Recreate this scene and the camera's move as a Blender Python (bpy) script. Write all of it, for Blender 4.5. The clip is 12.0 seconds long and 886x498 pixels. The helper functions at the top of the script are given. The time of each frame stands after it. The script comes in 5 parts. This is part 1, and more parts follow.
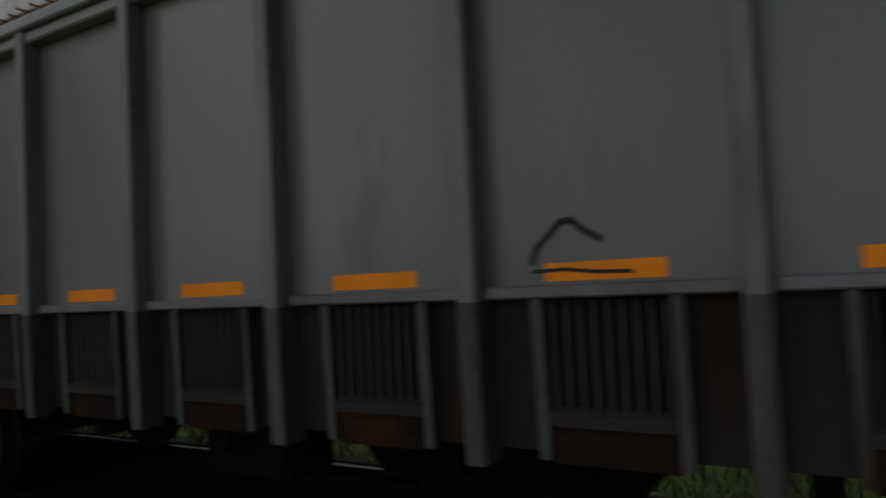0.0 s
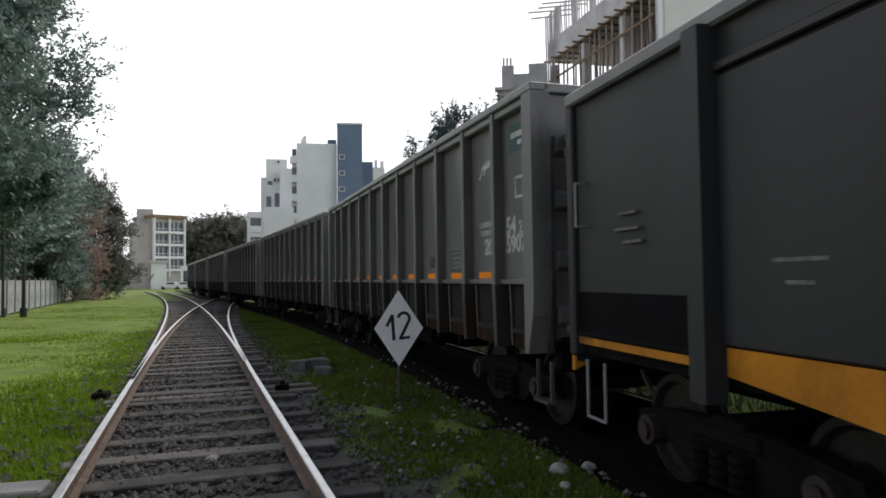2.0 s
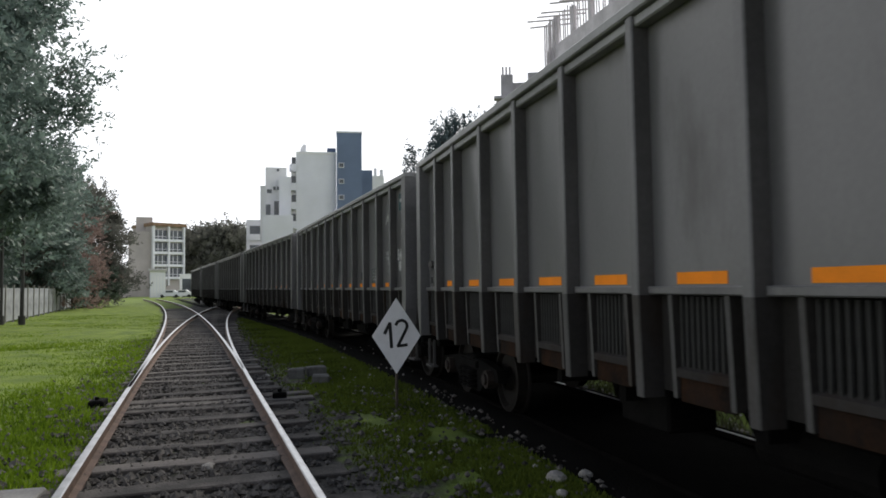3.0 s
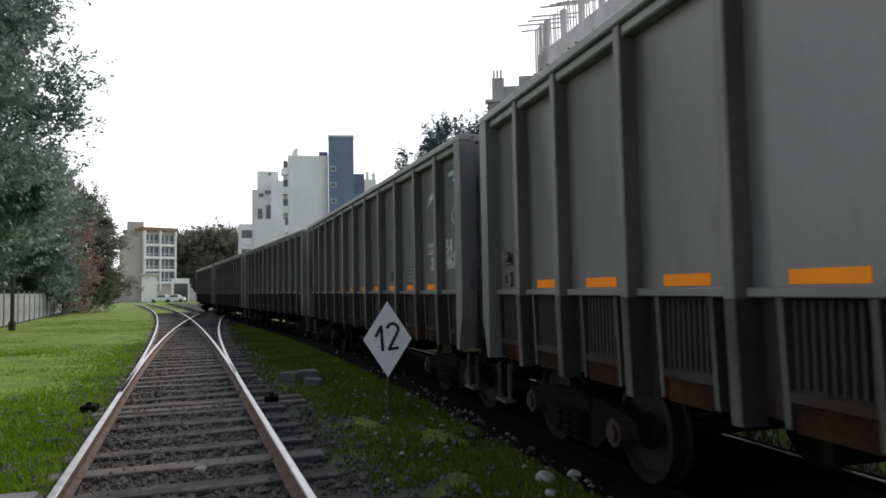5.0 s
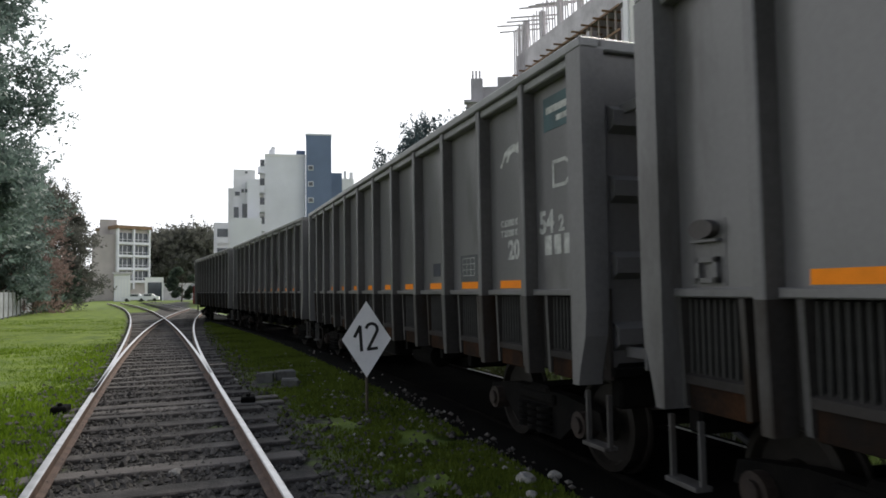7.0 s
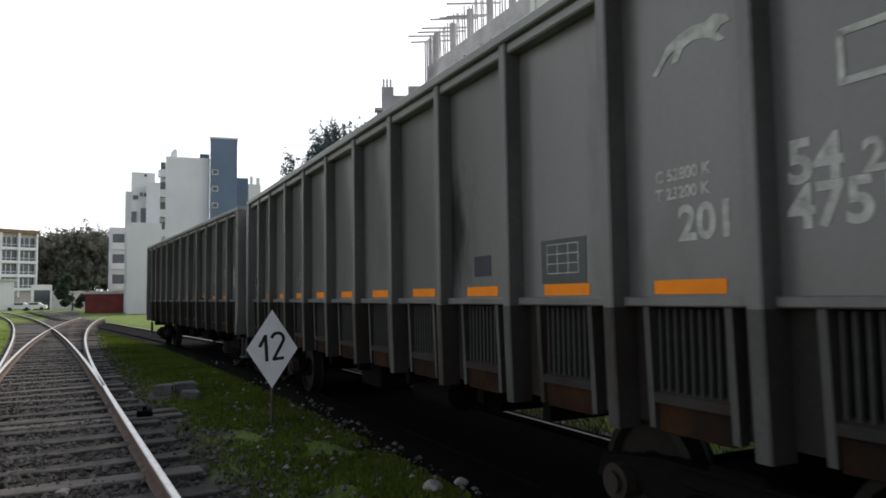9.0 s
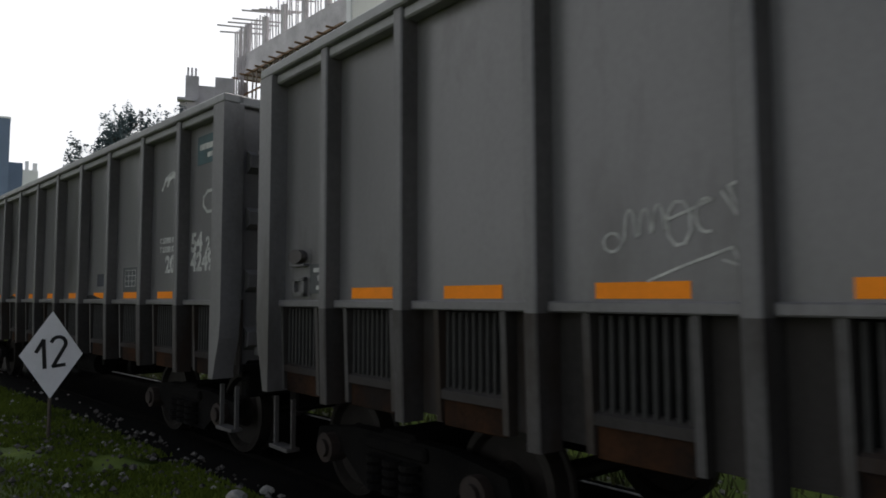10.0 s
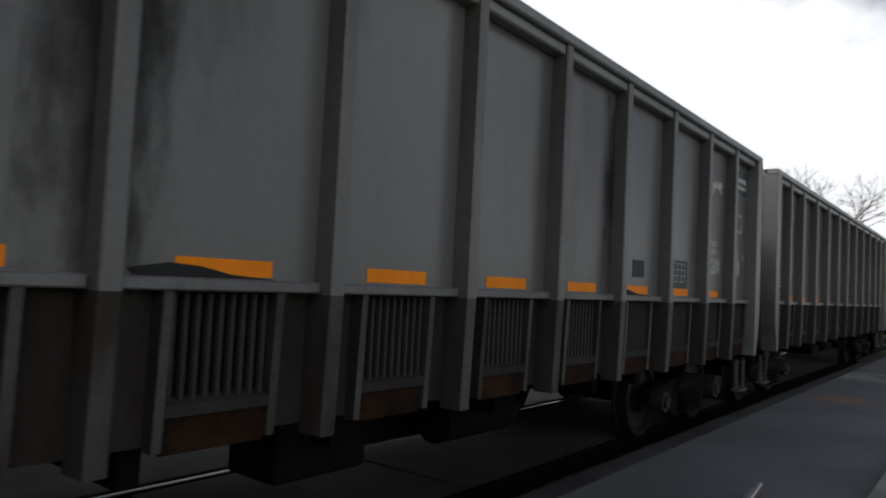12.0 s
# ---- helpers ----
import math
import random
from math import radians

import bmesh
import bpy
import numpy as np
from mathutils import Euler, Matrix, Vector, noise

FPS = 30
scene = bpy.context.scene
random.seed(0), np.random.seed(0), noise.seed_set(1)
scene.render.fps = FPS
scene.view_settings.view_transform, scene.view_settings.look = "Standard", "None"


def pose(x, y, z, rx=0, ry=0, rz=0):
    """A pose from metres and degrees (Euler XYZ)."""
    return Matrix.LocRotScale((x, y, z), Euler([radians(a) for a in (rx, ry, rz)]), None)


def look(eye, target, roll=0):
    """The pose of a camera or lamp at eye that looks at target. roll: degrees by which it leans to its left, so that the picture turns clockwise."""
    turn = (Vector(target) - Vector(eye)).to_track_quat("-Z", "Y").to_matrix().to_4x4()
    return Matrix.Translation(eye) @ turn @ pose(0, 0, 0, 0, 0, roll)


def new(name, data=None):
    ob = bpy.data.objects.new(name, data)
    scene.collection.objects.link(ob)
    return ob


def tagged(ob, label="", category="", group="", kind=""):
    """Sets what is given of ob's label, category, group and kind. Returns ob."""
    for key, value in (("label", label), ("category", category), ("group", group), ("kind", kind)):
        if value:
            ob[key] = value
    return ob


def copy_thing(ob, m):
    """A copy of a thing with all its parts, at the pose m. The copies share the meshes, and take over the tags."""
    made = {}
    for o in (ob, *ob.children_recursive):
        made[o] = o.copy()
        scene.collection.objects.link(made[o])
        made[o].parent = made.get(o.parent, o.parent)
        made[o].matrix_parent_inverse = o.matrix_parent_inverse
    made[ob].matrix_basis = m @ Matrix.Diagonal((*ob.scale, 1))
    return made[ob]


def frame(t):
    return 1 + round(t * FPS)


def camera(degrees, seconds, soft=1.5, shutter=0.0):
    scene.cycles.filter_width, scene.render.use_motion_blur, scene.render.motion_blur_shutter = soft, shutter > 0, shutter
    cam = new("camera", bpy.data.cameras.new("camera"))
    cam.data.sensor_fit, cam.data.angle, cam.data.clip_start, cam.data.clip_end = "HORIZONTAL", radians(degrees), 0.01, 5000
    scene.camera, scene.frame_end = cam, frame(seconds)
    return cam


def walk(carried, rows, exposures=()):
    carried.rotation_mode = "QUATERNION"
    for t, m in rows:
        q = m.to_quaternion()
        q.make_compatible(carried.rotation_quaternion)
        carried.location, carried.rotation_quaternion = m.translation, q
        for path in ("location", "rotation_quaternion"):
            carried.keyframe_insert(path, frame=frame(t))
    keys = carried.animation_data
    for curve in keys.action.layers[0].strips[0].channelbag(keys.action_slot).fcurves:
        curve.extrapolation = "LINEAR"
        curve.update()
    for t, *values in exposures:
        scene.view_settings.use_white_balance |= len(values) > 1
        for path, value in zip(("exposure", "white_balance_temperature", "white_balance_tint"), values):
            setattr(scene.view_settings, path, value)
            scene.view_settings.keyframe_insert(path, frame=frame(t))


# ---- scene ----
# field of view and path of the hand-held camera
cam = camera(64.47, 12.0, soft=1.7, shutter=0.1)
EYE = [
    (0.0, -0.11, -0.04, 1.63, -57.92, 2.53, 2.79), (0.2, -0.11, -0.04, 1.63, -45.41, 2.28, 3.04),
    (0.5, -0.10, -0.04, 1.62, -34.99, 2.38, 2.55), (0.8, -0.09, -0.04, 1.62, -26.6, 1.45, 2.1), (1.0, -0.08, -0.04, 1.62, -21.18, 1.02, 1.72),
    (1.5, -0.05, -0.05, 1.62, -15.27, 1.77, 0.38), (2.0, -0.03, -0.03, 1.62, -13.61, 2.31, 0.73),
    (2.5, -0.01, -0.01, 1.62, -13.68, 2.58, 0.80), (3.0, -0.01, -0.04, 1.61, -13.66, 2.99, 0.68),
    (5.0, 0.00, -0.12, 1.61, -14.25, 3.24, 1.00), (5.5, -0.04, -0.04, 1.61, -14.58, 3.11, 0.78),
    (6.0, -0.03, -0.05, 1.61, -14.73, 3.01, 0.96), (6.5, -0.01, -0.08, 1.61, -15.41, 3.05, 1.04),
    (8.4, -0.06, 0.04, 1.60, -18.65, 3.79, 0.50), (8.5, -0.06, 0.03, 1.60, -19.10, 3.77, 0.70),
    (9.0, -0.02, -0.07, 1.61, -23.49, 3.80, 0.75), (9.5, 0.00, -0.15, 1.61, -31.89, 3.41, 0.75),
    (10.0, -0.07, -0.03, 1.61, -39.15, 3.93, 0.09), (10.5, -0.12, 0.05, 1.63, -50.89, 3.20, 2.00),
    (11.0, -0.14, 0.11, 1.62, -84.69, 5.24, 0.21), (11.5, -0.07, 0.15, 1.61, -119.14, 2.74, -2.48),
    (11.7, -0.04, 0.08, 1.62, -128.76, 2.32, -2.07), (12.0, -0.03, -0.01, 1.62, -141.86, 2.74, -2.79),
]
EXPOSURE = [(0.0, -0.9), (0.3, -0.7), (0.8, -0.4), (1.5, -0.25), (6.5, -0.2), (9.0, -0.25), (9.5, -0.4), (10.5, -0.75), (11.0, -0.95), (11.5, -0.85), (12.0, -0.7)]
walk(cam, [(t, pose(x, y, z, 90 + pitch, roll, yaw)) for t, x, y, z, yaw, pitch, roll in EYE], EXPOSURE)

# ---- sky and sun ----
SUN_EL, SUN_AZ = radians(42), radians(48)   # azimuth from +y towards +x: ahead and behind the train


def make_world():
    w = bpy.data.worlds.new("sky")
    scene.world = w
    w.use_nodes = True
    n, l = w.node_tree.nodes, w.node_tree.links
    n.clear()
    sky = n.new("ShaderNodeTexSky")
    sky.sky_type, sky.sun_disc, sky.sun_elevation, sky.sun_rotation = "NISHITA", False, SUN_EL, SUN_AZ
    dim = n.new("ShaderNodeMix")
    dim.data_type, dim.blend_type = "RGBA", "MULTIPLY"
    dim.inputs["Factor"].default_value = 1.0
    dim.inputs["B"].default_value = (0.085, 0.085, 0.085, 1)
    veil = n.new("ShaderNodeMix")       # thin grey cloud over the open part of the sky
    veil.data_type = "RGBA"
    veil.inputs["Factor"].default_value = 0.75
    veil.inputs["B"].default_value = (0.22, 0.28, 0.40, 1)
    co = n.new("ShaderNodeTexCoord")
    no = n.new("ShaderNodeTexNoise")
    no.inputs["Scale"].default_value, no.inputs["Detail"].default_value, no.inputs["Roughness"].default_value = 2.1, 7.0, 0.55
    toward = n.new("ShaderNodeVectorMath")
    toward.operation = "DOT_PRODUCT"
    toward.inputs[1].default_value = (math.sin(SUN_AZ), math.cos(SUN_AZ), 0.0)
    cover = n.new("ShaderNodeMath")      # the cloud thins out on the side away from the sun
    cover.operation = "MULTIPLY_ADD"
    cover.inputs[1].default_value = 0.28
    ramp = n.new("ShaderNodeValToRGB")
    ramp.color_ramp.elements[0].position, ramp.color_ramp.elements[1].position = 0.04, 0.17
    mix = n.new("ShaderNodeMix")
    mix.data_type = "RGBA"
    mix.inputs["B"].default_value = (1.74, 1.77, 1.84, 1)
    l.new(co.outputs["Generated"], toward.inputs[0])
    l.new(toward.outputs["Value"], cover.inputs[0])
    height = n.new("ShaderNodeSeparateXYZ")
    l.new(co.outputs["Generated"], height.inputs[0])
    open_top = n.new("ShaderNodeMath")   # banks of cloud stand over the horizon, the zenith is clearer
    open_top.operation = "MULTIPLY_ADD"
    open_top.inputs[1].default_value = -0.62
    l.new(height.outputs["Z"], open_top.inputs[0])
    l.new(no.outputs["Fac"], open_top.inputs[2])
    l.new(open_top.outputs[0], cover.inputs[2])
    bg, out = n.new("ShaderNodeBackground"), n.new("ShaderNodeOutputWorld")
    bg.inputs["Strength"].default_value = 0.95
    l.new(sky.outputs[0], dim.inputs["A"])
    l.new(co.outputs["Generated"], no.inputs["Vector"])
    l.new(cover.outputs[0], ramp.inputs["Fac"])
    l.new(ramp.outputs["Color"], mix.inputs["Factor"])
    l.new(dim.outputs["Result"], veil.inputs["A"])
    l.new(veil.outputs["Result"], mix.inputs["A"])
    l.new(mix.outputs["Result"], bg.inputs["Color"])
    l.new(bg.outputs[0], out.inputs[0])


make_world()
sun = new("sun", bpy.data.lights.new("sun", "SUN"))
sun.data.energy, sun.data.angle, sun.data.color = 3.8, radians(12), (1.0, 0.95, 0.87)
sun.matrix_world = look((math.sin(SUN_AZ) * math.cos(SUN_EL) * 50, math.cos(SUN_AZ) * math.cos(SUN_EL) * 50, math.sin(SUN_EL) * 50), (0, 0, 0))


# ---- materials ----
def material(name, base, rough=0.7, metal=0.0, vary=0.25, scale=3.0, fine=40.0, bump=0.2, tint=None, island=0.0, spec=None, streak=0.0, dirt=None, dirt_at=0.55, dirt_scale=1.2, thin=0.0):
    m = bpy.data.materials.new(name)
    m.use_nodes = True
    n, l = m.node_tree.nodes, m.node_tree.links
    b = n["Principled BSDF"]
    b.inputs["Roughness"].default_value, b.inputs["Metallic"].default_value = rough, metal
    if spec is not None:
        b.inputs["Specular IOR Level"].default_value = spec
    co = n.new("ShaderNodeTexCoord")
    big, small = n.new("ShaderNodeTexNoise"), n.new("ShaderNodeTexNoise")
    big.inputs["Scale"].default_value, big.inputs["Detail"].default_value = scale, 5
    small.inputs["Scale"].default_value, small.inputs["Detail"].default_value = fine, 4
    if streak:
        mp = n.new("ShaderNodeMapping")
        mp.inputs["Scale"].default_value = (1, 1, streak)
        l.new(co.outputs["Object"], mp.inputs["Vector"])
        l.new(mp.outputs["Vector"], big.inputs["Vector"])
    else:
        l.new(co.outputs["Object"], big.inputs["Vector"])
    l.new(co.outputs["Object"], small.inputs["Vector"])
    col = n.new("ShaderNodeValToRGB")
    lo = tint or tuple(c * (1 - vary) for c in base)
    hi = tuple(min(1, c * (1 + vary * 0.6)) for c in base)
    col.color_ramp.elements[0].color, col.color_ramp.elements[1].color = (*lo, 1), (*hi, 1)
    col.color_ramp.elements[0].position, col.color_ramp.elements[1].position = 0.3, 0.68
    add = n.new("ShaderNodeMath")
    add.operation = "MULTIPLY_ADD"
    add.inputs[1].default_value, add.inputs[2].default_value = 0.35, -0.175
    sm = n.new("ShaderNodeMath")
    sm.operation = "ADD"
    l.new(small.outputs["Fac"], add.inputs[0])
    l.new(add.outputs[0], sm.inputs[0])
    l.new(big.outputs["Fac"], sm.inputs[1])
    last = sm.outputs[0]
    if island:
        inf = n.new("ShaderNodeObjectInfo")
        geo = n.new("ShaderNodeNewGeometry")
        a1 = n.new("ShaderNodeMath")
        a1.operation = "ADD"
        l.new(inf.outputs["Random"], a1.inputs[0])
        l.new(geo.outputs["Random Per Island"], a1.inputs[1])
        a2 = n.new("ShaderNodeMath")
        a2.operation = "MULTIPLY_ADD"
        a2.inputs[1].default_value = island
        a2.inputs[2].default_value = -island
        l.new(a1.outputs[0], a2.inputs[0])
        a3 = n.new("ShaderNodeMath")
        a3.operation = "ADD"
        l.new(a2.outputs[0], a3.inputs[0])
        l.new(last, a3.inputs[1])
        last = a3.outputs[0]
    l.new(last, col.inputs["Fac"])
    out = col.outputs["Color"]
    if dirt:
        dn = n.new("ShaderNodeTexNoise")
        dn.inputs["Scale"].default_value, dn.inputs["Detail"].default_value, dn.inputs["Roughness"].default_value = dirt_scale, 8, 0.65
        inf2 = n.new("ShaderNodeObjectInfo")
        off = n.new("ShaderNodeVectorMath")
        off.operation = "ADD"
        sc = n.new("ShaderNodeMath")
        sc.operation = "MULTIPLY"
        sc.inputs[1].default_value = 37.0
        l.new(inf2.outputs["Random"], sc.inputs[0])
        l.new(sc.outputs[0], off.inputs[1])
        mp2 = n.new("ShaderNodeMapping")
        mp2.inputs["Scale"].default_value = (1, 1, 0.35)
        l.new(co.outputs["Object"], mp2.inputs["Vector"])
        l.new(mp2.outputs["Vector"], off.inputs[0])
        l.new(off.outputs[0], dn.inputs["Vector"])
        dr = n.new("ShaderNodeValToRGB")
        dr.color_ramp.elements[0].position, dr.color_ramp.elements[1].position = dirt_at, dirt_at + 0.16
        l.new(dn.outputs["Fac"], dr.inputs["Fac"])
        mx = n.new("ShaderNodeMix")
        mx.data_type = "RGBA"
        mx.inputs["B"].default_value = (*dirt, 1)
        l.new(dr.outputs["Color"], mx.inputs["Factor"])
        l.new(out, mx.inputs["A"])
        out = mx.outputs["Result"]
    l.new(out, b.inputs["Base Color"])
    if thin:                            # leaves let part of the light through
        tr, both = n.new("ShaderNodeBsdfTranslucent"), n.new("ShaderNodeMixShader")
        both.inputs["Fac"].default_value = thin
        l.new(out, tr.inputs["Color"])
        l.new(b.outputs[0], both.inputs[1])
        l.new(tr.outputs[0], both.inputs[2])
        l.new(both.outputs[0], n["Material Output"].inputs["Surface"])
    if bump:
        bp = n.new("ShaderNodeBump")
        bp.inputs["Strength"].default_value, bp.inputs["Distance"].default_value = bump, 0.02
        l.new(small.outputs["Fac"], bp.inputs["Height"])
        l.new(bp.outputs["Normal"], b.inputs["Normal"])
    return m


GREY = material("grey_wagon_paint", (0.126, 0.122, 0.123), 0.31, 0, 0.2, 0.9, 25, 0.02, streak=0.25, dirt=(0.055, 0.051, 0.048), dirt_at=0.565)
POST = material("grey_post_paint", (0.125, 0.121, 0.122), 0.42, 0, 0.3, 1.6, 30, 0.08, streak=0.3, dirt=(0.05, 0.045, 0.042), dirt_at=0.56)
# Side faces of posts: darker copy of POST, their shade in the colour.
WEB = material("shaded_post_web", (0.090, 0.084, 0.081), 0.65, 0, 0.35, 1.6, 30, 0.1, streak=0.3, spec=0.3)
# Parts below the middle rail: grime, plus shade put into the base colour.
LOWPOST = material("shaded_grimy_lower_paint", (0.074, 0.071, 0.069), 0.6, 0, 0.35, 1.4, 30, 0.15, streak=0.35, dirt=(0.026, 0.019, 0.014), dirt_at=0.47, spec=0.25)
# Rails under the train: its shade is painted on as near-black.
DULLRAIL = material("shade_black_rail", (0.006, 0.0055, 0.005), 1.0, 0.0, 0.4, 6, 50, 0.3, spec=0.02)
# Recessed lower sheets: grime and rust over a base darkened for their shade.
LOWGREY = material("shaded_grimy_lower_sheet", (0.033, 0.030, 0.028), 0.8, 0, 0.35, 1.6, 30, 0.15, streak=0.4, dirt=(0.024, 0.014, 0.009), dirt_at=0.52, spec=0.15)
RIM = material("worn_rim_paint", (0.19, 0.19, 0.19), 0.4, 0, 0.25, 2.5, 30, 0.1)
DARKPAINT = material("dark_wagon_paint", (0.020, 0.020, 0.022), 0.5, 0, 0.25, 1.1, 25, 0.06, streak=0.35, spec=0.25)
BLACKBAND = material("black_band_paint", (0.004, 0.004, 0.005), 0.85, 0, 0.3, 2.0, 30, 0.08, spec=0.08)
ORANGE = material("orange_paint", (0.90, 0.25, 0.0), 0.55, 0, 0.12, 4, 50, 0.05, spec=0.25)
YELLOWSILL = material("ochre_sill_paint", (0.42, 0.165, 0.010), 0.65, 0, 0.3, 2.5, 30, 0.1, dirt=(0.08, 0.035, 0.012), dirt_at=0.54, spec=0.2)
RUST = material("rusty_skirt", (0.030, 0.0135, 0.006), 0.9, 0, 0.5, 3.0, 35, 0.3, tint=(0.008, 0.006, 0.005), spec=0.1, dirt=(0.012, 0.010, 0.009), dirt_at=0.5)
# Slats are a darker grey than the post paint.
SLATGREY = material("dark_grey_slat", (0.040, 0.039, 0.037), 0.7, 0, 0.35, 3.0, 35, 0.15, spec=0.2)
# Flat black sheet behind the slats, painted as the shade of their gaps.
GAPBLACK = material("grille_gap_shade", (0.006, 0.006, 0.006), 0.95, 0, 0.3, 3, 30, 0.1, spec=0.1)
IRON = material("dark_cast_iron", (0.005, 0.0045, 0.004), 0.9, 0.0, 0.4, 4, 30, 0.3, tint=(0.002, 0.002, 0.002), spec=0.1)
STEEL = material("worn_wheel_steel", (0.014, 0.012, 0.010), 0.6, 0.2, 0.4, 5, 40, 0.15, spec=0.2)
WHITEPAINT = material("stencil_paint", (0.62, 0.62, 0.60), 0.7, 0, 0.3, 18, 90, 0.05)
NAVY = material("navy_square", (0.015, 0.018, 0.032), 0.6, 0, 0.2, 6, 40, 0.05)
SLATE = material("table_panel_paint", (0.055, 0.06, 0.062), 0.6, 0, 0.2, 6, 40, 0.05)
TEAL = material("teal_panel", (0.012, 0.17, 0.25), 0.5, 0, 0.2, 4, 40, 0.05)
TEALDIRT = material("grimy_teal_panel", (0.03, 0.075, 0.085), 0.6, 0, 0.3, 4, 40, 0.05)
RAILTOP = material("polished_rail_head", (0.50, 0.50, 0.51), 0.36, 1.0, 0.2, 6, 60, 0.03)
RAILRUST = material("rusty_rail_web", (0.125, 0.08, 0.06), 0.8, 0.1, 0.4, 6, 50, 0.3)
SLEEPER = material("weathered_sleeper", (0.105, 0.092, 0.082), 0.9, 0, 0.45, 3, 45, 0.5, island=0.35, tint=(0.028, 0.024, 0.021))
STONE = material("ballast_stone", (0.115, 0.105, 0.095), 0.95, 0, 0.5, 8, 60, 0.3, island=0.3, tint=(0.03, 0.027, 0.024), spec=0.15)
PALE = material("pale_stone", (0.34, 0.32, 0.29), 0.9, 0, 0.3, 8, 60, 0.4, spec=0.2)
CONCRETE = material("weathered_concrete", (0.21, 0.205, 0.195), 0.9, 0, 0.35, 2, 30, 0.25)
DARKCON = material("sooty_concrete", (0.11, 0.107, 0.10), 0.9, 0, 0.4, 4, 30, 0.3)
SIGNWHITE = material("white_sign_face", (0.72, 0.71, 0.72), 0.55, 0, 0.08, 4, 50, 0.03)
SIGNBLACK = material("black_numeral_paint", (0.012, 0.012, 0.012), 0.5, 0, 0.2, 8, 50, 0.0)
FENCEMAT = material("galvanised_fence_panel", (0.33, 0.34, 0.36), 0.6, 0.2, 0.25, 2, 30, 0.1)
POLE = material("black_pole", (0.02, 0.02, 0.02), 0.6, 0, 0.3, 4, 30, 0.1)
BARK = material("tree_bark", (0.09, 0.07, 0.055), 0.95, 0, 0.4, 4, 30, 0.5)
LEAF = material("green_leaves", (0.145, 0.195, 0.17), 0.5, 0, 0.4, 0.6, 20, 0.0, island=0.35, tint=(0.085, 0.12, 0.105), spec=0.4, thin=0.5)
LEAFDARK = material("dark_leaves", (0.085, 0.115, 0.08), 0.65, 0, 0.4, 0.6, 20, 0.0, island=0.3, tint=(0.05, 0.07, 0.052), spec=0.25, thin=0.4)
LEAFRED = material("reddish_leaves", (0.26, 0.19, 0.17), 0.7, 0, 0.4, 0.6, 20, 0.0, island=0.3, tint=(0.17, 0.12, 0.105), spec=0.2, thin=0.45)
# Far crowns: distance haze is mixed into this pale grey-green.
PINE = material("hazy_pine_needles", (0.15, 0.15, 0.13), 0.8, 0, 0.3, 0.6, 20, 0.0, island=0.25, tint=(0.10, 0.103, 0.09), spec=0.1, thin=0.45)
WEED = material("dull_weeds", (0.085, 0.095, 0.035), 0.8, 0, 0.4, 2.5, 20, 0.0, island=0.4, tint=(0.02, 0.022, 0.014), spec=0.15, thin=0.2)
# Verge blades: a duller, darker green than the lawn's.
DULLGRASS = material("dull_grass_blades", (0.095, 0.125, 0.018), 0.75, 0, 0.4, 0.7, 20, 0.0, island=0.35, tint=(0.04, 0.058, 0.010), spec=0.12, thin=0.35)
BLADE = material("grass_blades", (0.135, 0.205, 0.014), 0.7, 0, 0.4, 0.5, 20, 0.0, island=0.3, tint=(0.07, 0.12, 0.008), spec=0.15, thin=0.5)
WALLWHITE = material("white_render", (0.80, 0.79, 0.80), 0.85, 0, 0.08, 0.35, 8, 0.05)
WALLGREY = material("pale_grey_render", (0.75, 0.75, 0.79), 0.85, 0, 0.07, 0.35, 8, 0.05)
WALLBLUE = material("blue_grey_cladding", (0.13, 0.175, 0.27), 0.6, 0, 0.12, 0.4, 8, 0.05)
WALLBEIGE = material("beige_render", (0.44, 0.40, 0.385), 0.85, 0, 0.15, 0.35, 8, 0.05)
RAWCON = material("raw_concrete", (0.54, 0.51, 0.53), 0.9, 0, 0.22, 0.8, 10, 0.15)
TIMBER = material("scaffold_timber", (0.24, 0.15, 0.09), 0.85, 0, 0.3, 2, 20, 0.2)
GLASS = material("window_glass", (0.05, 0.06, 0.07), 0.1, 0, 0.3, 0.8, 10, 0.0)
# Earth under the train: the shade there is painted as near-black.
BEDBLACK = material("shaded_track_bed", (0.005, 0.0045, 0.004), 0.95, 0, 0.5, 1.5, 40, 0.6, spec=0.05)
ASPHALT = material("asphalt", (0.115, 0.114, 0.118), 0.8, 0, 0.25, 0.7, 90, 0.3)
PAVING = material("crossing_paving", (0.045, 0.043, 0.040), 0.9, 0, 0.4, 0.9, 60, 0.3, spec=0.2)
SPRIG = material("blue_green_sprigs", (0.095, 0.13, 0.14), 0.6, 0, 0.4, 0.6, 20, 0.0, island=0.35, tint=(0.05, 0.07, 0.076), spec=0.2, thin=0.4)
REDPAINT = material("red_shed_paint", (0.20, 0.035, 0.03), 0.7, 0, 0.3, 1, 20, 0.1)


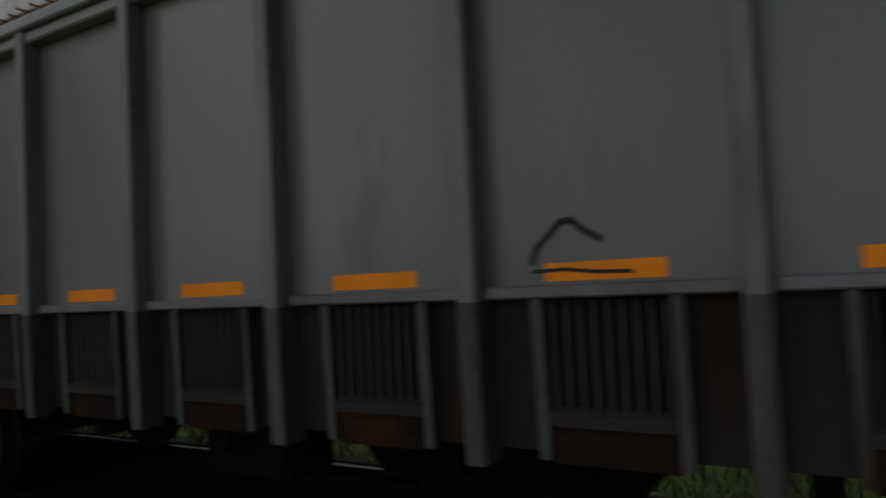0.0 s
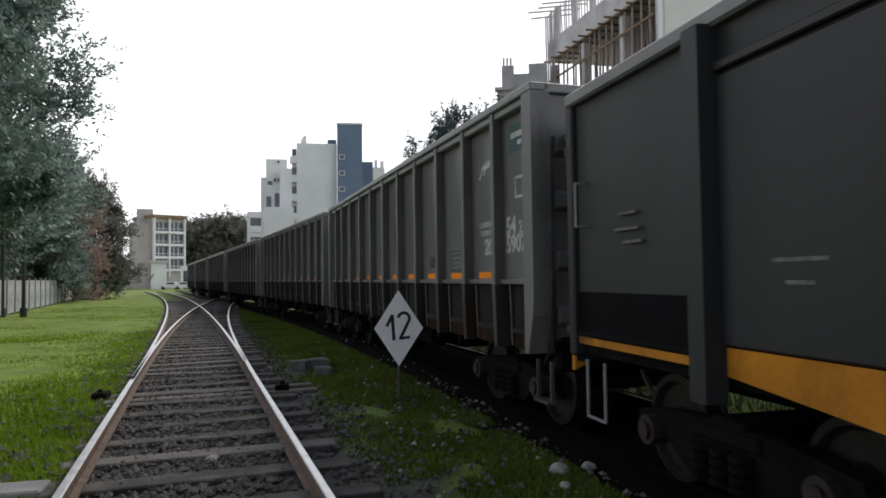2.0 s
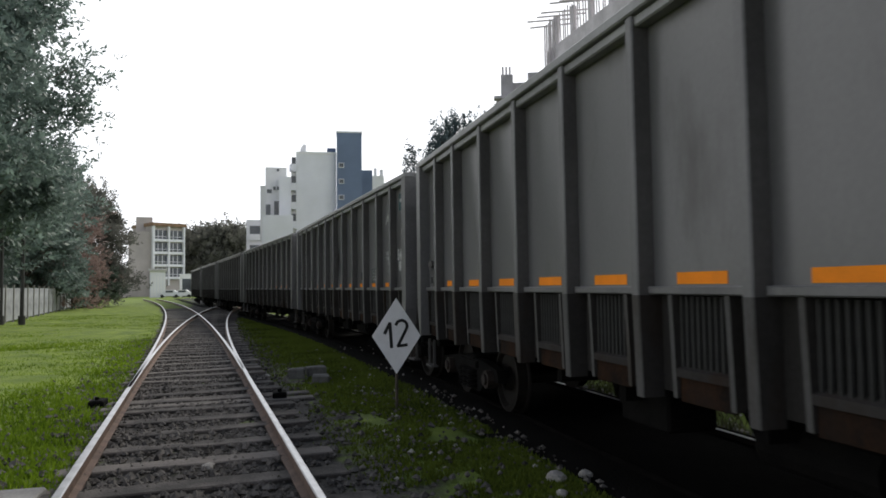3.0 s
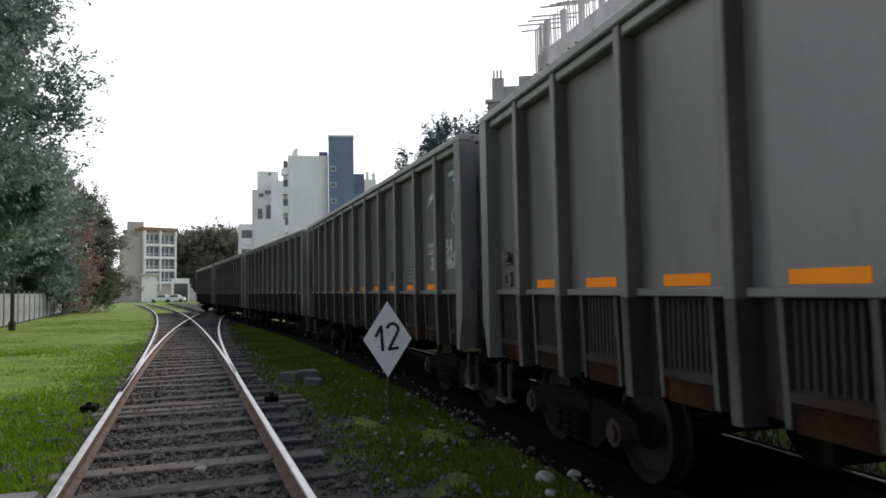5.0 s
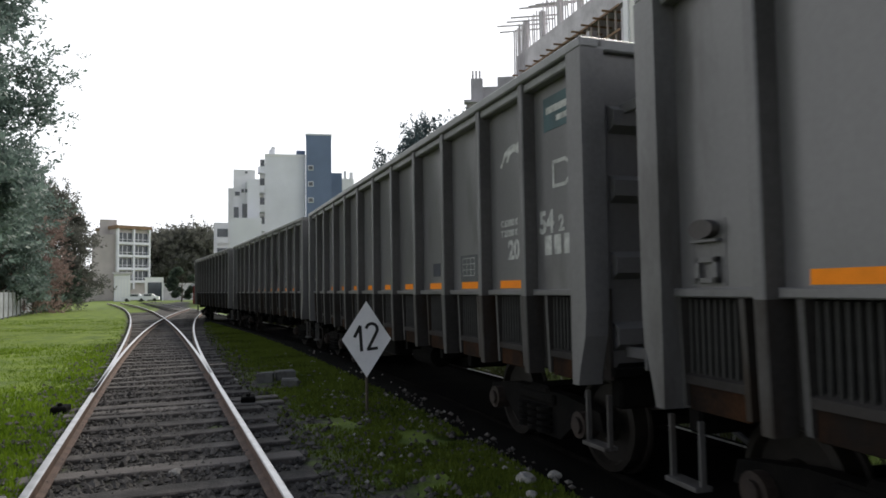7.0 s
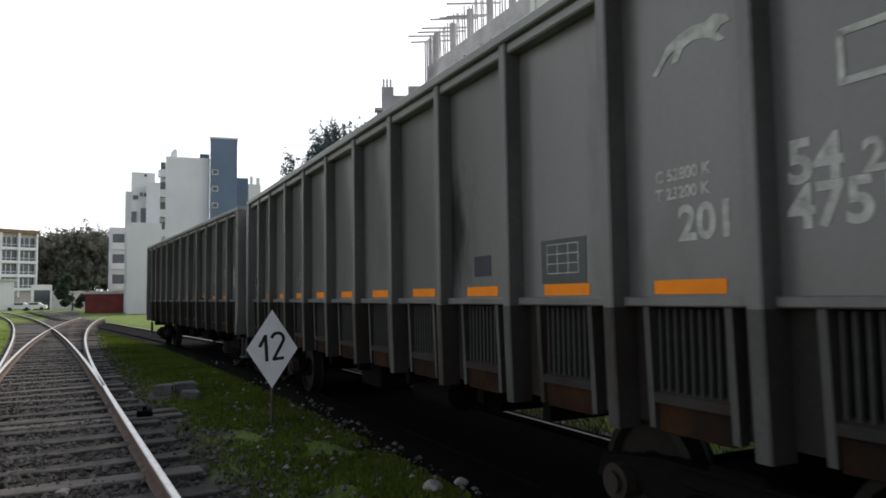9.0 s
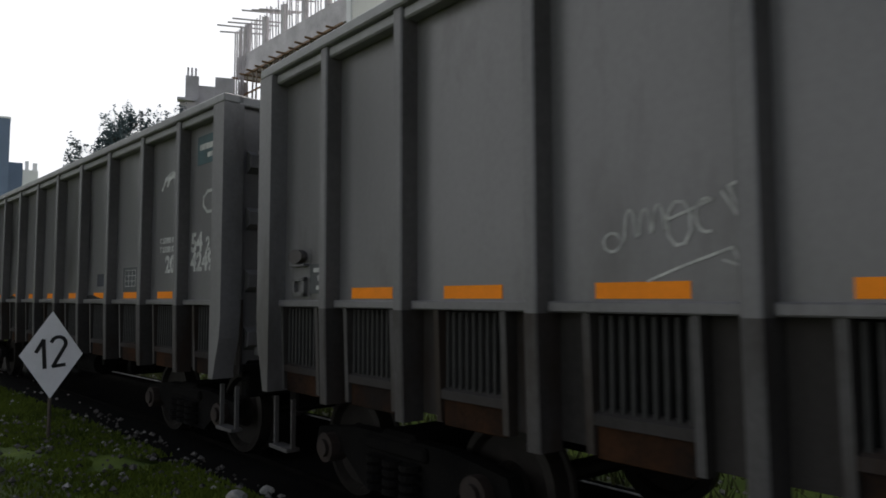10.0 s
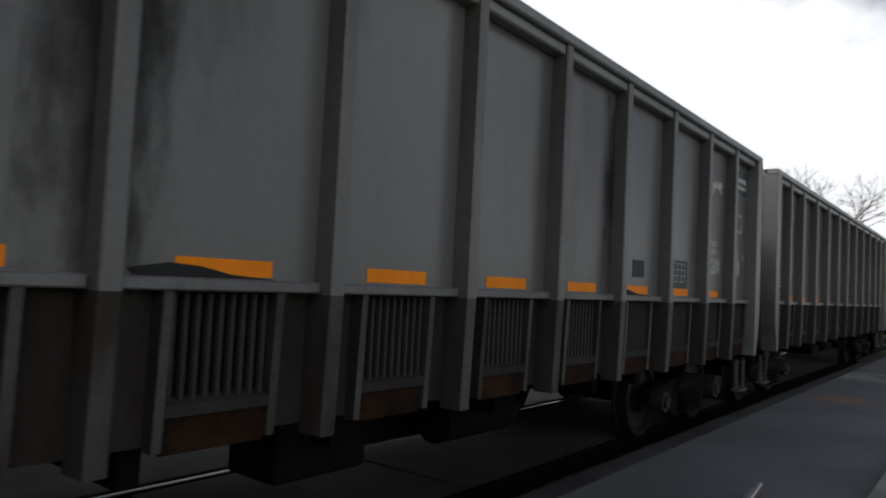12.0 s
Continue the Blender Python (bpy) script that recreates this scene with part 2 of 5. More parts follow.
def ground_material():
    """Grass with bare earth and gravel showing beside the tracks."""
    m = bpy.data.materials.new("grass_and_gravel_ground")
    m.use_nodes = True
    n, l = m.node_tree.nodes, m.node_tree.links
    b = n["Principled BSDF"]
    b.inputs["Roughness"].default_value = 0.95
    co = n.new("ShaderNodeTexCoord")
    cols = []
    for sc, lo, hi in ((1.3, (0.075, 0.12, 0.008), (0.15, 0.21, 0.014)), (30.0, (0.022, 0.020, 0.018), (0.085, 0.077, 0.067))):
        t = n.new("ShaderNodeTexNoise")
        t.inputs["Scale"].default_value, t.inputs["Detail"].default_value = sc, 8
        r = n.new("ShaderNodeValToRGB")
        r.color_ramp.elements[0].color, r.color_ramp.elements[1].color = (*lo, 1), (*hi, 1)
        r.color_ramp.elements[0].position, r.color_ramp.elements[1].position = 0.35, 0.65
        l.new(co.outputs["Object"], t.inputs["Vector"])
        l.new(t.outputs["Fac"], r.inputs["Fac"])
        cols.append(r.outputs["Color"])
    at = n.new("ShaderNodeAttribute")
    at.attribute_name = "gravel"
    t = n.new("ShaderNodeTexNoise")
    t.inputs["Scale"].default_value, t.inputs["Detail"].default_value = 2.2, 8
    l.new(co.outputs["Object"], t.inputs["Vector"])
    s = n.new("ShaderNodeMath")
    s.operation = "ADD"
    l.new(at.outputs["Fac"], s.inputs[0])
    l.new(t.outputs["Fac"], s.inputs[1])
    r = n.new("ShaderNodeValToRGB")
    r.color_ramp.elements[0].position, r.color_ramp.elements[1].position = 0.80, 1.0
    l.new(s.outputs[0], r.inputs["Fac"])
    mx = n.new("ShaderNodeMix")
    mx.data_type = "RGBA"
    l.new(r.outputs["Color"], mx.inputs["Factor"])
    l.new(cols[0], mx.inputs["A"])
    l.new(cols[1], mx.inputs["B"])
    l.new(mx.outputs["Result"], b.inputs["Base Color"])
    f = n.new("ShaderNodeTexNoise")
    f.inputs["Scale"].default_value, f.inputs["Detail"].default_value = 45, 6
    l.new(co.outputs["Object"], f.inputs["Vector"])
    bp = n.new("ShaderNodeBump")
    bp.inputs["Strength"].default_value, bp.inputs["Distance"].default_value = 0.7, 0.03
    l.new(f.outputs["Fac"], bp.inputs["Height"])
    l.new(bp.outputs["Normal"], b.inputs["Normal"])
    return m


GROUND = ground_material()


# ---- mesh helpers ----
def box(bm, x0, x1, y0, y1, z0, z1, bevel=0.0):
    got = bmesh.ops.create_cube(bm, size=1.0, matrix=Matrix.LocRotScale(((x0 + x1) / 2, (y0 + y1) / 2, (z0 + z1) / 2), None, (abs(x1 - x0), abs(y1 - y0), abs(z1 - z0))))
    if bevel:
        es = list({e for v in got["verts"] for e in v.link_edges})
        bmesh.ops.bevel(bm, geom=es, offset=bevel, segments=1, affect="EDGES")


def tube(bm, a, b, r0, r1=None, seg=8):
    a, b = Vector(a), Vector(b)
    m = Matrix.Translation((a + b) / 2) @ (b - a).to_track_quat("Z", "Y").to_matrix().to_4x4()
    bmesh.ops.create_cone(bm, cap_ends=True, segments=seg, radius1=r0, radius2=r0 if r1 is None else r1, depth=(b - a).length, matrix=m)


def prism(bm, pts, lo, hi, axis="y"):
    """A polygon pushed out along an axis; pts are the two other coordinates in order."""
    def put(p, h):
        return {"x": (h, p[0], p[1]), "y": (p[0], h, p[1]), "z": (p[0], p[1], h)}[axis]
    a = [bm.verts.new(put(p, lo)) for p in pts]
    b = [bm.verts.new(put(p, hi)) for p in pts]
    bm.faces.new(a), bm.faces.new(b[::-1])
    for i in range(len(pts)):
        j = (i + 1) % len(pts)
        bm.faces.new((a[i], b[i], b[j], a[j]))
    bmesh.ops.recalc_face_normals(bm, faces=bm.faces[:])


def mesh_of(name, bm, mat, smooth=False):
    me = bpy.data.meshes.new(name)
    bm.to_mesh(me)
    bm.free()
    me.materials.append(mat)
    if smooth:
        me.shade_smooth()
    return me


def part(name, bm, mat, parent=None, label="", smooth=False):
    ob = new(name, mesh_of(name, bm, mat, smooth) if isinstance(bm, bmesh.types.BMesh) else bm)
    ob.parent = parent
    return tagged(ob, label)


def empty(name, at=(0, 0, 0), **tags):
    ob = new(name)
    ob.location = at
    return tagged(ob, **tags)


def boxed(name, dims, mat, parent=None, label="", bevel=0.0):
    bm = bmesh.new()
    box(bm, *dims, bevel=bevel)
    return part(name, bm, mat, parent, label)


def lettering(name, text, size, mat, parent, at, facing="side", label=""):
    """Flat painted characters; on a wagon's side they read along -y, seen from -x. On its end they read along +x, seen from -y."""
    cu = bpy.data.curves.new(name, "FONT")
    cu.body, cu.size, cu.extrude, cu.offset = text, size, 0.0015, size * 0.032
    tmp = bpy.data.objects.new(name, cu)
    me = bpy.data.meshes.new_from_object(tmp)
    bpy.data.objects.remove(tmp)
    me.materials.append(mat)
    ob = new(name, me)
    ob.parent = parent
    ob.location = at
    ob.rotation_euler = (radians(90), 0, radians(-90)) if facing == "side" else (radians(90), 0, 0)
    return tagged(ob, label)


# ---- the tracks' lines ----
TRAIN_X, GAUGE = 4.05, 1.74
BEND, BEND_END, BEND_RATE = 0.0, 30.0, 0.0028


def train_line(y):
    """Centre of the train's track: straight past the camera, then bending to the left."""
    if y < BEND:
        return TRAIN_X
    if y < BEND_END:
        return TRAIN_X - BEND_RATE * (y - BEND) ** 2
    return TRAIN_X - BEND_RATE * (BEND_END - BEND) ** 2 - 2 * BEND_RATE * (BEND_END - BEND) * (y - BEND_END)


def siding(y):
    return -0.05 - 0.101 * y


def left_route(y):
    return siding(y) - (0.00063 * (y - 10.5) ** 2 if y > 10.5 else 0)


def right_route(y):
    return siding(y) + (0.00108 * (y - 10.5) ** 2 if y > 10.5 else 0)


RAIL_TOP, MAIN_GAUGE = 0.0, 1.676
BODY_LIFT = 0.06   # body levels are counted from a little over the rail
SPEED, SPEED_UP, START, PITCH = 8.8915, -0.0163, 24.26, 14.08
LENGTH = 13.64


# ---- ground ----
def smooth_step(a, b, v):
    t = min(1, max(0, (v - a) / (b - a)))
    return t * t * (3 - 2 * t)


def gravel_at(x, y):
    """1 on bare ballast, 0 in grass."""
    if y < -1.5 and x > 0.9:
        return 0.6
    centre = siding(y) if y < 12 else (left_route(y) + right_route(y)) / 2
    half = 1.35 + (abs(left_route(y) - right_route(y)) / 2 if y < 60 else 0)
    a = 1 - smooth_step(half - (0.62 if x < centre else 0.25), half - (0.55 if x < centre else 0.0) + 0.75 * (1 if x < centre else 1.9), abs(x - centre))
    b = 1 - smooth_step(1.2, 1.9, abs(x - train_line(y)))
    near = (1 - smooth_step(3.0, 7.0, y)) * (1 - smooth_step(1.2, 2.4, abs(x - 1.9))) * 0.55
    return min(1, max(a, b, near)) * 0.62


def lines(near0, near1, step, far):
    v = list(np.arange(near0, near1 + 1e-6, step))
    lo, hi, d = near0, near1, step
    while hi < far:
        d *= 1.6
        lo, hi = lo - d, hi + d
        v = [lo] + v + [hi]
    return v


def make_ground():
    xs, ys = lines(-16, 12, 0.35, 1500), lines(-24, 66, 0.45, 1500)
    vs, gr = [], []
    for y in ys:
        for x in xs:
            inner = -16 <= x <= 12 and -24 <= y <= 66
            g = gravel_at(x, y) if -40 < x < 20 and -30 < y < 140 else 0
            z = (noise.noise((x * 0.9, y * 0.9, 0)) * 0.03 - 0.01) if inner else -0.02
            if x < -2.5 and inner:
                z += 0.05 * smooth_step(-2.5, -5, x) * (1 + noise.noise((x * 0.25, y * 0.25, 4)))
            if y < -1:
                z -= 0.03
            if inner:                   # the running track lies in a shallow trough
                z -= 0.12 * (1 - smooth_step(1.35, 1.95, abs(x - train_line(y))))
            vs.append((x, y, z - 0.012))
            gr.append(g)
    w = len(xs)
    fs = [(j * w + i, j * w + i + 1, (j + 1) * w + i + 1, (j + 1) * w + i) for j in range(len(ys) - 1) for i in range(w - 1)]
    me = bpy.data.meshes.new("ground")
    me.from_pydata(vs, [], fs)
    at = me.attributes.new("gravel", "FLOAT", "POINT")
    at.data.foreach_set("value", gr)
    me.materials.append(GROUND)
    me.shade_smooth()
    tagged(new("ground", me), "green grass with bare earth and gravel along tracks", "ground", kind="structure")


make_ground()


def make_stones(name, count, spread, lo, hi, mat, label):
    vs, fs = [], []
    rnd = random.Random(len(name) * 7 + count)
    for _ in range(count):
        x, y = spread(rnd)
        s = lo + (hi - lo) * rnd.random() ** 2
        base = len(vs)
        a = rnd.random() * 6.28
        for dx, dy, dz in ((1, 0, 0), (0.2, 0.9, 0.1), (-0.9, 0.3, 0), (-0.2, -0.8, 0.1), (0.1, 0.1, 0.75), (0, 0, -0.5)):
            j = s * (0.75 + 0.5 * rnd.random())
            vs.append((x + (dx * math.cos(a) - dy * math.sin(a)) * j, y + (dx * math.sin(a) + dy * math.cos(a)) * j, dz * j + s * 0.12))
        for f in ((0, 1, 4), (1, 2, 4), (2, 3, 4), (3, 0, 4), (1, 0, 5), (2, 1, 5), (3, 2, 5), (0, 3, 5)):
            fs.append(tuple(base + k for k in f))
    me = bpy.data.meshes.new(name)
    me.from_pydata(vs, [], fs)
    me.materials.append(mat)
    tagged(new(name, me), label, "gravel", kind="stuff")


def siding_spread(rnd):
    y = 2.5 + 26 * rnd.random() ** 1.7
    x = siding(y) + rnd.gauss(0, 0.85)
    return x, y


def verge_spread(rnd):
    y = 3.0 + 8 * rnd.random() ** 1.6
    return 1.2 + 1.4 * rnd.random(), y


make_stones("ballast", 15000, siding_spread, 0.018, 0.055, STONE, "grey ballast stones between the siding's sleepers")
make_stones("verge_gravel", 700, verge_spread, 0.012, 0.05, STONE, "loose stones scattered over the grass verge")
make_stones("leaf_litter", 900, lambda r: ((lambda y: (train_line(y) + 1.0 + 1.6 * r.random() ** 1.4, y))(-1.0 + 22 * r.random())), 0.012, 0.04, PALE, "dry pale leaves lying in the weeds")
make_stones("litter_bits", 110, lambda r: (0.9 + 1.7 * r.random(), 3.5 + 16 * r.random()), 0.015, 0.045, PALE, "pale pebbles and litter specks in the grass")


def make_blades(name, count, spread, mat, label, tall):
    rnd = random.Random(count)
    vs, fs = [], []
    for _ in range(count):
        x, y = spread(rnd)
        h, w, a = tall * (0.4 + rnd.random()), 0.006 + 0.010 * rnd.random() + 0.0006 * max(0, y), rnd.random() * 6.28
        lx, ly = rnd.gauss(0, 0.5) * h, rnd.gauss(0, 0.5) * h
        b = len(vs)
        c, s = math.cos(a) * w, math.sin(a) * w
        vs += [(x - c, y - s, -0.02), (x + c, y + s, -0.02), (x + lx, y + ly, h)]
        fs.append((b, b + 1, b + 2))
    me = bpy.data.meshes.new(name)
    me.from_pydata(vs, [], fs)
    me.materials.append(mat)
    tagged(new(name, me), label, "grass", kind="stuff")


def left_grass(rnd):
    while True:
        y = 3 + 45 * rnd.random() ** 1.9
        x = left_route(y) - 0.98 - (2 + 0.35 * y) * rnd.random() ** 1.2
        if gravel_at(x, y) < 0.2 + 0.35 * rnd.random():
            return x, y


def verge_grass(rnd):
    while True:
        y = 3.4 + 36 * rnd.random() ** 1.6
        x = siding(y) + 1.1 + 2.4 * rnd.random()
        x = min(x, train_line(y) - 1.5 - 0.3 * rnd.random())
        if noise.noise((x * 1.3, y * 1.3, 2)) > -0.15 - 0.02 * y and gravel_at(x, y) < 0.5 * rnd.random() + 0.12:
            return x, y


def far_weeds(rnd):
    y = -1.5 + 40 * rnd.random()
    return train_line(y) + 1.0 + 3.4 * rnd.random() ** 1.6, y


make_blades("far_weeds", 14000, far_weeds, WEED, "rough green weeds beyond the running track", 0.11)
make_blades("lawn_grass", 90000, left_grass, BLADE, "bright green mown grass beside the siding", 0.05)
make_blades("verge_grass", 52000, verge_grass, DULLGRASS, "short green grass strip between the two tracks", 0.026)


# ---- tracks ----
SHARED = {}


def shared(key, build):
    if key not in SHARED:
        SHARED[key] = build()
    return SHARED[key]


def mesh_box(key, dims, mat, bevel=0.006):
    def build():
        bm = bmesh.new()
        box(bm, *dims, bevel=bevel)
        return mesh_of(key, bm, mat)
    return shared(key, build)


def rail_sections(line, side, ys, top, gauge):
    """Cross-sections of a rail along its line: (profile points) at each y."""
    foot = [(-0.065, -0.15), (0.065, -0.15), (0.065, -0.135), (0.01, -0.12), (0.01, -0.04), (0.034, -0.032), (0.034, -0.006), (0.026, -0.002), (-0.026, -0.002), (-0.034, -0.006), (-0.034, -0.032), (-0.01, -0.035), (-0.01, -0.12), (-0.065, -0.135)]
    return [[(line(y) + side * gauge / 2 + px, y, top + pz) for px, pz in foot] for y in ys]


def make_rail(line, side, y0, y1, top, parent, step=1.5, gauge=GAUGE, web=None, head=None):
    ys = list(np.arange(y0, y1, step)) + [y1]
    secs = rail_sections(line, side, ys, top, gauge)
    bm = bmesh.new()
    rings = [[bm.verts.new(p) for p in s] for s in secs]
    for a, b in zip(rings, rings[1:]):
        for i in range(len(a)):
            j = (i + 1) % len(a)
            bm.faces.new((a[i], a[j], b[j], b[i]))
    bm.faces.new(rings[0]), bm.faces.new(rings[-1][::-1])
    bmesh.ops.recalc_face_normals(bm, faces=bm.faces[:])
    rail = part("rail", bm, web or RAILRUST, parent, "rusty steel rail")
    bm = bmesh.new()
    wide = 0.6 if web else 0.86
    cap = [(-0.0375 * wide, -0.026), (0.0375 * wide, -0.026), (0.0375 * wide, 0.0), (0.029 * wide, 0.005), (-0.029 * wide, 0.005), (-0.0375 * wide, 0.0)]
    rings = [[bm.verts.new((line(y) + side * gauge / 2 + px, y, top + pz)) for px, pz in cap] for y in ys]
    for a, b in zip(rings, rings[1:]):
        for i in range(len(a)):
            j = (i + 1) % len(a)
            bm.faces.new((a[i], a[j], b[j], b[i]))
    bm.faces.new(rings[0]), bm.faces.new(rings[-1][::-1])
    bmesh.ops.recalc_face_normals(bm, faces=bm.faces[:])
    part("rail_head", bm, head or RAILTOP, rail, "running surface darkened in colour for the train's shade" if head else "polished running surface")
    return rail


def sleeper_mesh(w=0.24, l=2.4, h=0.14):
    bm = bmesh.new()
    box(bm, -l / 2, l / 2, -w / 2, w / 2, -h, 0.03, 0.012)
    for v in bm.verts:
        v.co += Vector((noise.noise(v.co * 3) * 0.03, noise.noise(v.co * 5 + Vector((3, 1, 0))) * 0.015, noise.noise(v.co * 4) * 0.008))
    return mesh_of("sleeper", bm, SLEEPER)


SLEEPER_MESH = sleeper_mesh()
SIDING_TOP = 0.17


def make_tracks():
    rnd = random.Random(5)
    t = empty("siding_track", label="old rusty siding track on worn timber sleepers", category="railway track", kind="structure")
    make_rail(siding, -1, -6, 10.5, SIDING_TOP, t)
    make_rail(siding, 1, -6, 10.5, SIDING_TOP, t)
    y = -4.0
    while y < 62:
        s = part("sleeper", SLEEPER_MESH, None, t)
        x = (left_route(y) + right_route(y)) / 2
        wide = 1 + (abs(right_route(y) - left_route(y)) / 2.6 if y > 12 else 0)
        s.matrix_basis = pose(x + 0.1 + rnd.gauss(0, 0.03), y, 0.0 + rnd.gauss(0, 0.006), rnd.gauss(0, 0.5), rnd.gauss(0, 0.5), 5.8 + rnd.gauss(0, 1.2)) @ Matrix.Diagonal((wide, 0.85 + 0.3 * rnd.random(), 1, 1))
        y += 0.76 + rnd.gauss(0, 0.04)
    for y in (10.35, 10.85):
        s = part("switch_timber", mesh_box("switch_timber", (-1.15, 1.7, -0.13, 0.13, -0.1, 0.02), SLEEPER, 0.015), None, t, "long dark switch timber")
        s.matrix_basis = pose(siding(y), y, 0.0, 0, 0, 5.8)
    for sgn in (-1, 1):
        bm = bmesh.new()
        box(bm, -0.10, 0.10, -0.16, 0.16, -0.05, 0.13, 0.02)
        tube(bm, (0, -0.06, 0.12), (0, -0.06, 0.17), 0.03, seg=8)
        b = part("switch_box", bm, IRON, t, "black cast switch fitting")
        b.location = (siding(10.6) + sgn * 1.22, 10.6, -0.03)
    t = empty("left_turnout_track", label="rusty rails of the turnout's left route", category="railway track", kind="structure")
    make_rail(left_route, -1, 10.5, 110, SIDING_TOP, t)
    make_rail(left_route, 1, 13.2, 110, SIDING_TOP, t)
    t = empty("right_turnout_track", label="rusty rails of the turnout's right route", category="railway track", kind="structure")
    make_rail(right_route, 1, 10.5, 66, SIDING_TOP, t)
    make_rail(right_route, -1, 11.2, 66, SIDING_TOP, t)
    t = empty("main_track", label="running track under the freight train", category="railway track", kind="structure")
    make_rail(train_line, -1, -60, 150, RAIL_TOP, t, 2.0, MAIN_GAUGE, DULLRAIL, DULLRAIL)
    make_rail(train_line, 1, -60, 150, RAIL_TOP, t, 2.0, MAIN_GAUGE, DULLRAIL)
    y = 2.0
    while y < 60:
        s = part("sleeper", SLEEPER_MESH, None, t)
        s.matrix_basis = pose(train_line(y), y, -0.145, 0, 0, rnd.gauss(0, 1))
        y += 0.65


make_tracks()


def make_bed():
    """Near-black strip that carries the running track, the train's shade in its colour."""
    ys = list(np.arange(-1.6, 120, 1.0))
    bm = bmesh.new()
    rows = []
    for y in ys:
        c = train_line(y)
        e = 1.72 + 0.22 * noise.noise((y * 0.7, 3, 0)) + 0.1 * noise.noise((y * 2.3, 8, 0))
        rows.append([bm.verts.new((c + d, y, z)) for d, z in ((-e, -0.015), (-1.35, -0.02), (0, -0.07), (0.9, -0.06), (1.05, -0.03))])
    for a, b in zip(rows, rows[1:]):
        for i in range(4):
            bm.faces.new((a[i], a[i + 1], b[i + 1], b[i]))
    tagged(part("track_bed", bm, BEDBLACK), "black earth under the running track, shade put into its colour", "track bed", kind="structure")


make_bed()


def make_crossing():
    """Paved level crossing behind the camera's shoulder."""
    p = empty("level_crossing", label="paved level crossing with asphalt and concrete edging", category="pavement", kind="structure")
    rnd = random.Random(8)
    boxed("asphalt_roadway", (-8, 2.55, -60, -1.6, -0.2, 0.045), ASPHALT, p, "dark grey asphalt")
    boxed("edging", (2.56, 2.74, -60, -1.6, -0.2, 0.055), PAVING, p, "worn concrete edging strip")
    boxed("yard_strip", (5.02, 9, -60, -1.6, -0.2, -0.005), PAVING, p, "dark trodden strip beyond the track")
    y = -1.7
    while y > -30:
        boxed("slab", (3.26, 4.84, y - 0.98, y, -0.1, -0.022 + rnd.random() * 0.012), PAVING, p, bevel=0.01)
        y -= 1.0
    boxed("kerb", (0.55, 0.75, -60, -5.0, -0.1, 0.12), CONCRETE, p, "pale concrete kerb", 0.015)
    boxed("concrete_strip", (0.9, 2.5, -18.4, -16.6, 0.0, 0.07), CONCRETE, p, "pale concrete strip across the asphalt")
    boxed("concrete_strip", (1.6, 2.3, -13.4, -12.6, 0.0, 0.06), material("reddish_slab", (0.2, 0.13, 0.10), 0.9), p, "reddish concrete slab")


make_crossing()


# ---- freight wagons ----
SIDE = 1.40
TOP, BAR, FLOORZ, LOW = 3.49, 1.53, 1.00, 0.81
PANELS = 12
PW = LENGTH / PANELS
END0, END1 = 0.15, LENGTH - 0.30


def post_y(k):
    """Side posts stand evenly but for the first and the last."""
    return k * PW + {1: 0.12, PANELS - 1: -0.2}.get(k, 0.0)



def piece(name, me, parent, at, rot=None, label=""):
    ob = new(name, me)
    ob.parent = parent
    ob.location = at
    if rot:
        ob.rotation_euler = rot
    return tagged(ob, label)


def axle_mesh():
    def build():
        bm = bmesh.new()
        tube(bm, (-1.0, 0, 0), (1.0, 0, 0), 0.075, seg=10)
        return mesh_of("axle", bm, STEEL)
    return shared("axle", build)


def wheel_mesh(radius):
    def build():
        bm = bmesh.new()
        ring = [(-0.80, 0.0), (-0.80, 0.12), (-0.83, 0.14), (-0.83, radius - 0.10), (-0.775, radius - 0.07), (-0.775, radius + 0.028), (-0.80, radius + 0.02), (-0.81, radius), (-0.935, radius - 0.004), (-0.945, radius - 0.06), (-0.89, radius - 0.09), (-0.89, 0.16), (-0.97, 0.13), (-0.98, 0.0)]
        n = 28
        loops = [[bm.verts.new((x, r * math.cos(k * 2 * math.pi / n), r * math.sin(k * 2 * math.pi / n))) for k in range(n)] for x, r in ring[1:-1]]
        for a, b in zip(loops, loops[1:]):
            for k in range(n):
                bm.faces.new((a[k], a[(k + 1) % n], b[(k + 1) % n], b[k]))
        bm.faces.new(loops[0]), bm.faces.new(loops[-1][::-1])
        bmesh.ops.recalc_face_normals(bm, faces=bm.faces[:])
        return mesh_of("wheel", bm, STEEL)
    return shared("wheel", build)


def sideframe_mesh():
    def build():
        bm = bmesh.new()
        prism(bm, [(-1.15, 0.40), (-1.10, 0.55), (-0.55, 0.62), (0.55, 0.62), (1.10, 0.55), (1.15, 0.40), (0.72, 0.40), (0.42, 0.20), (-0.42, 0.20), (-0.72, 0.40)], -0.06, 0.06, "x")
        for i in range(3):
            for k in range(4):
                tube(bm, (-0.09, -0.2 + 0.2 * i, 0.24 + 0.065 * k), (-0.09, -0.2 + 0.2 * i, 0.28 + 0.065 * k), 0.085, seg=12)
        box(bm, -0.10, 0.08, -0.36, 0.36, 0.50, 0.60, 0.02)
        return mesh_of("bogie_sideframe", bm, IRON)
    return shared("sideframe", build)


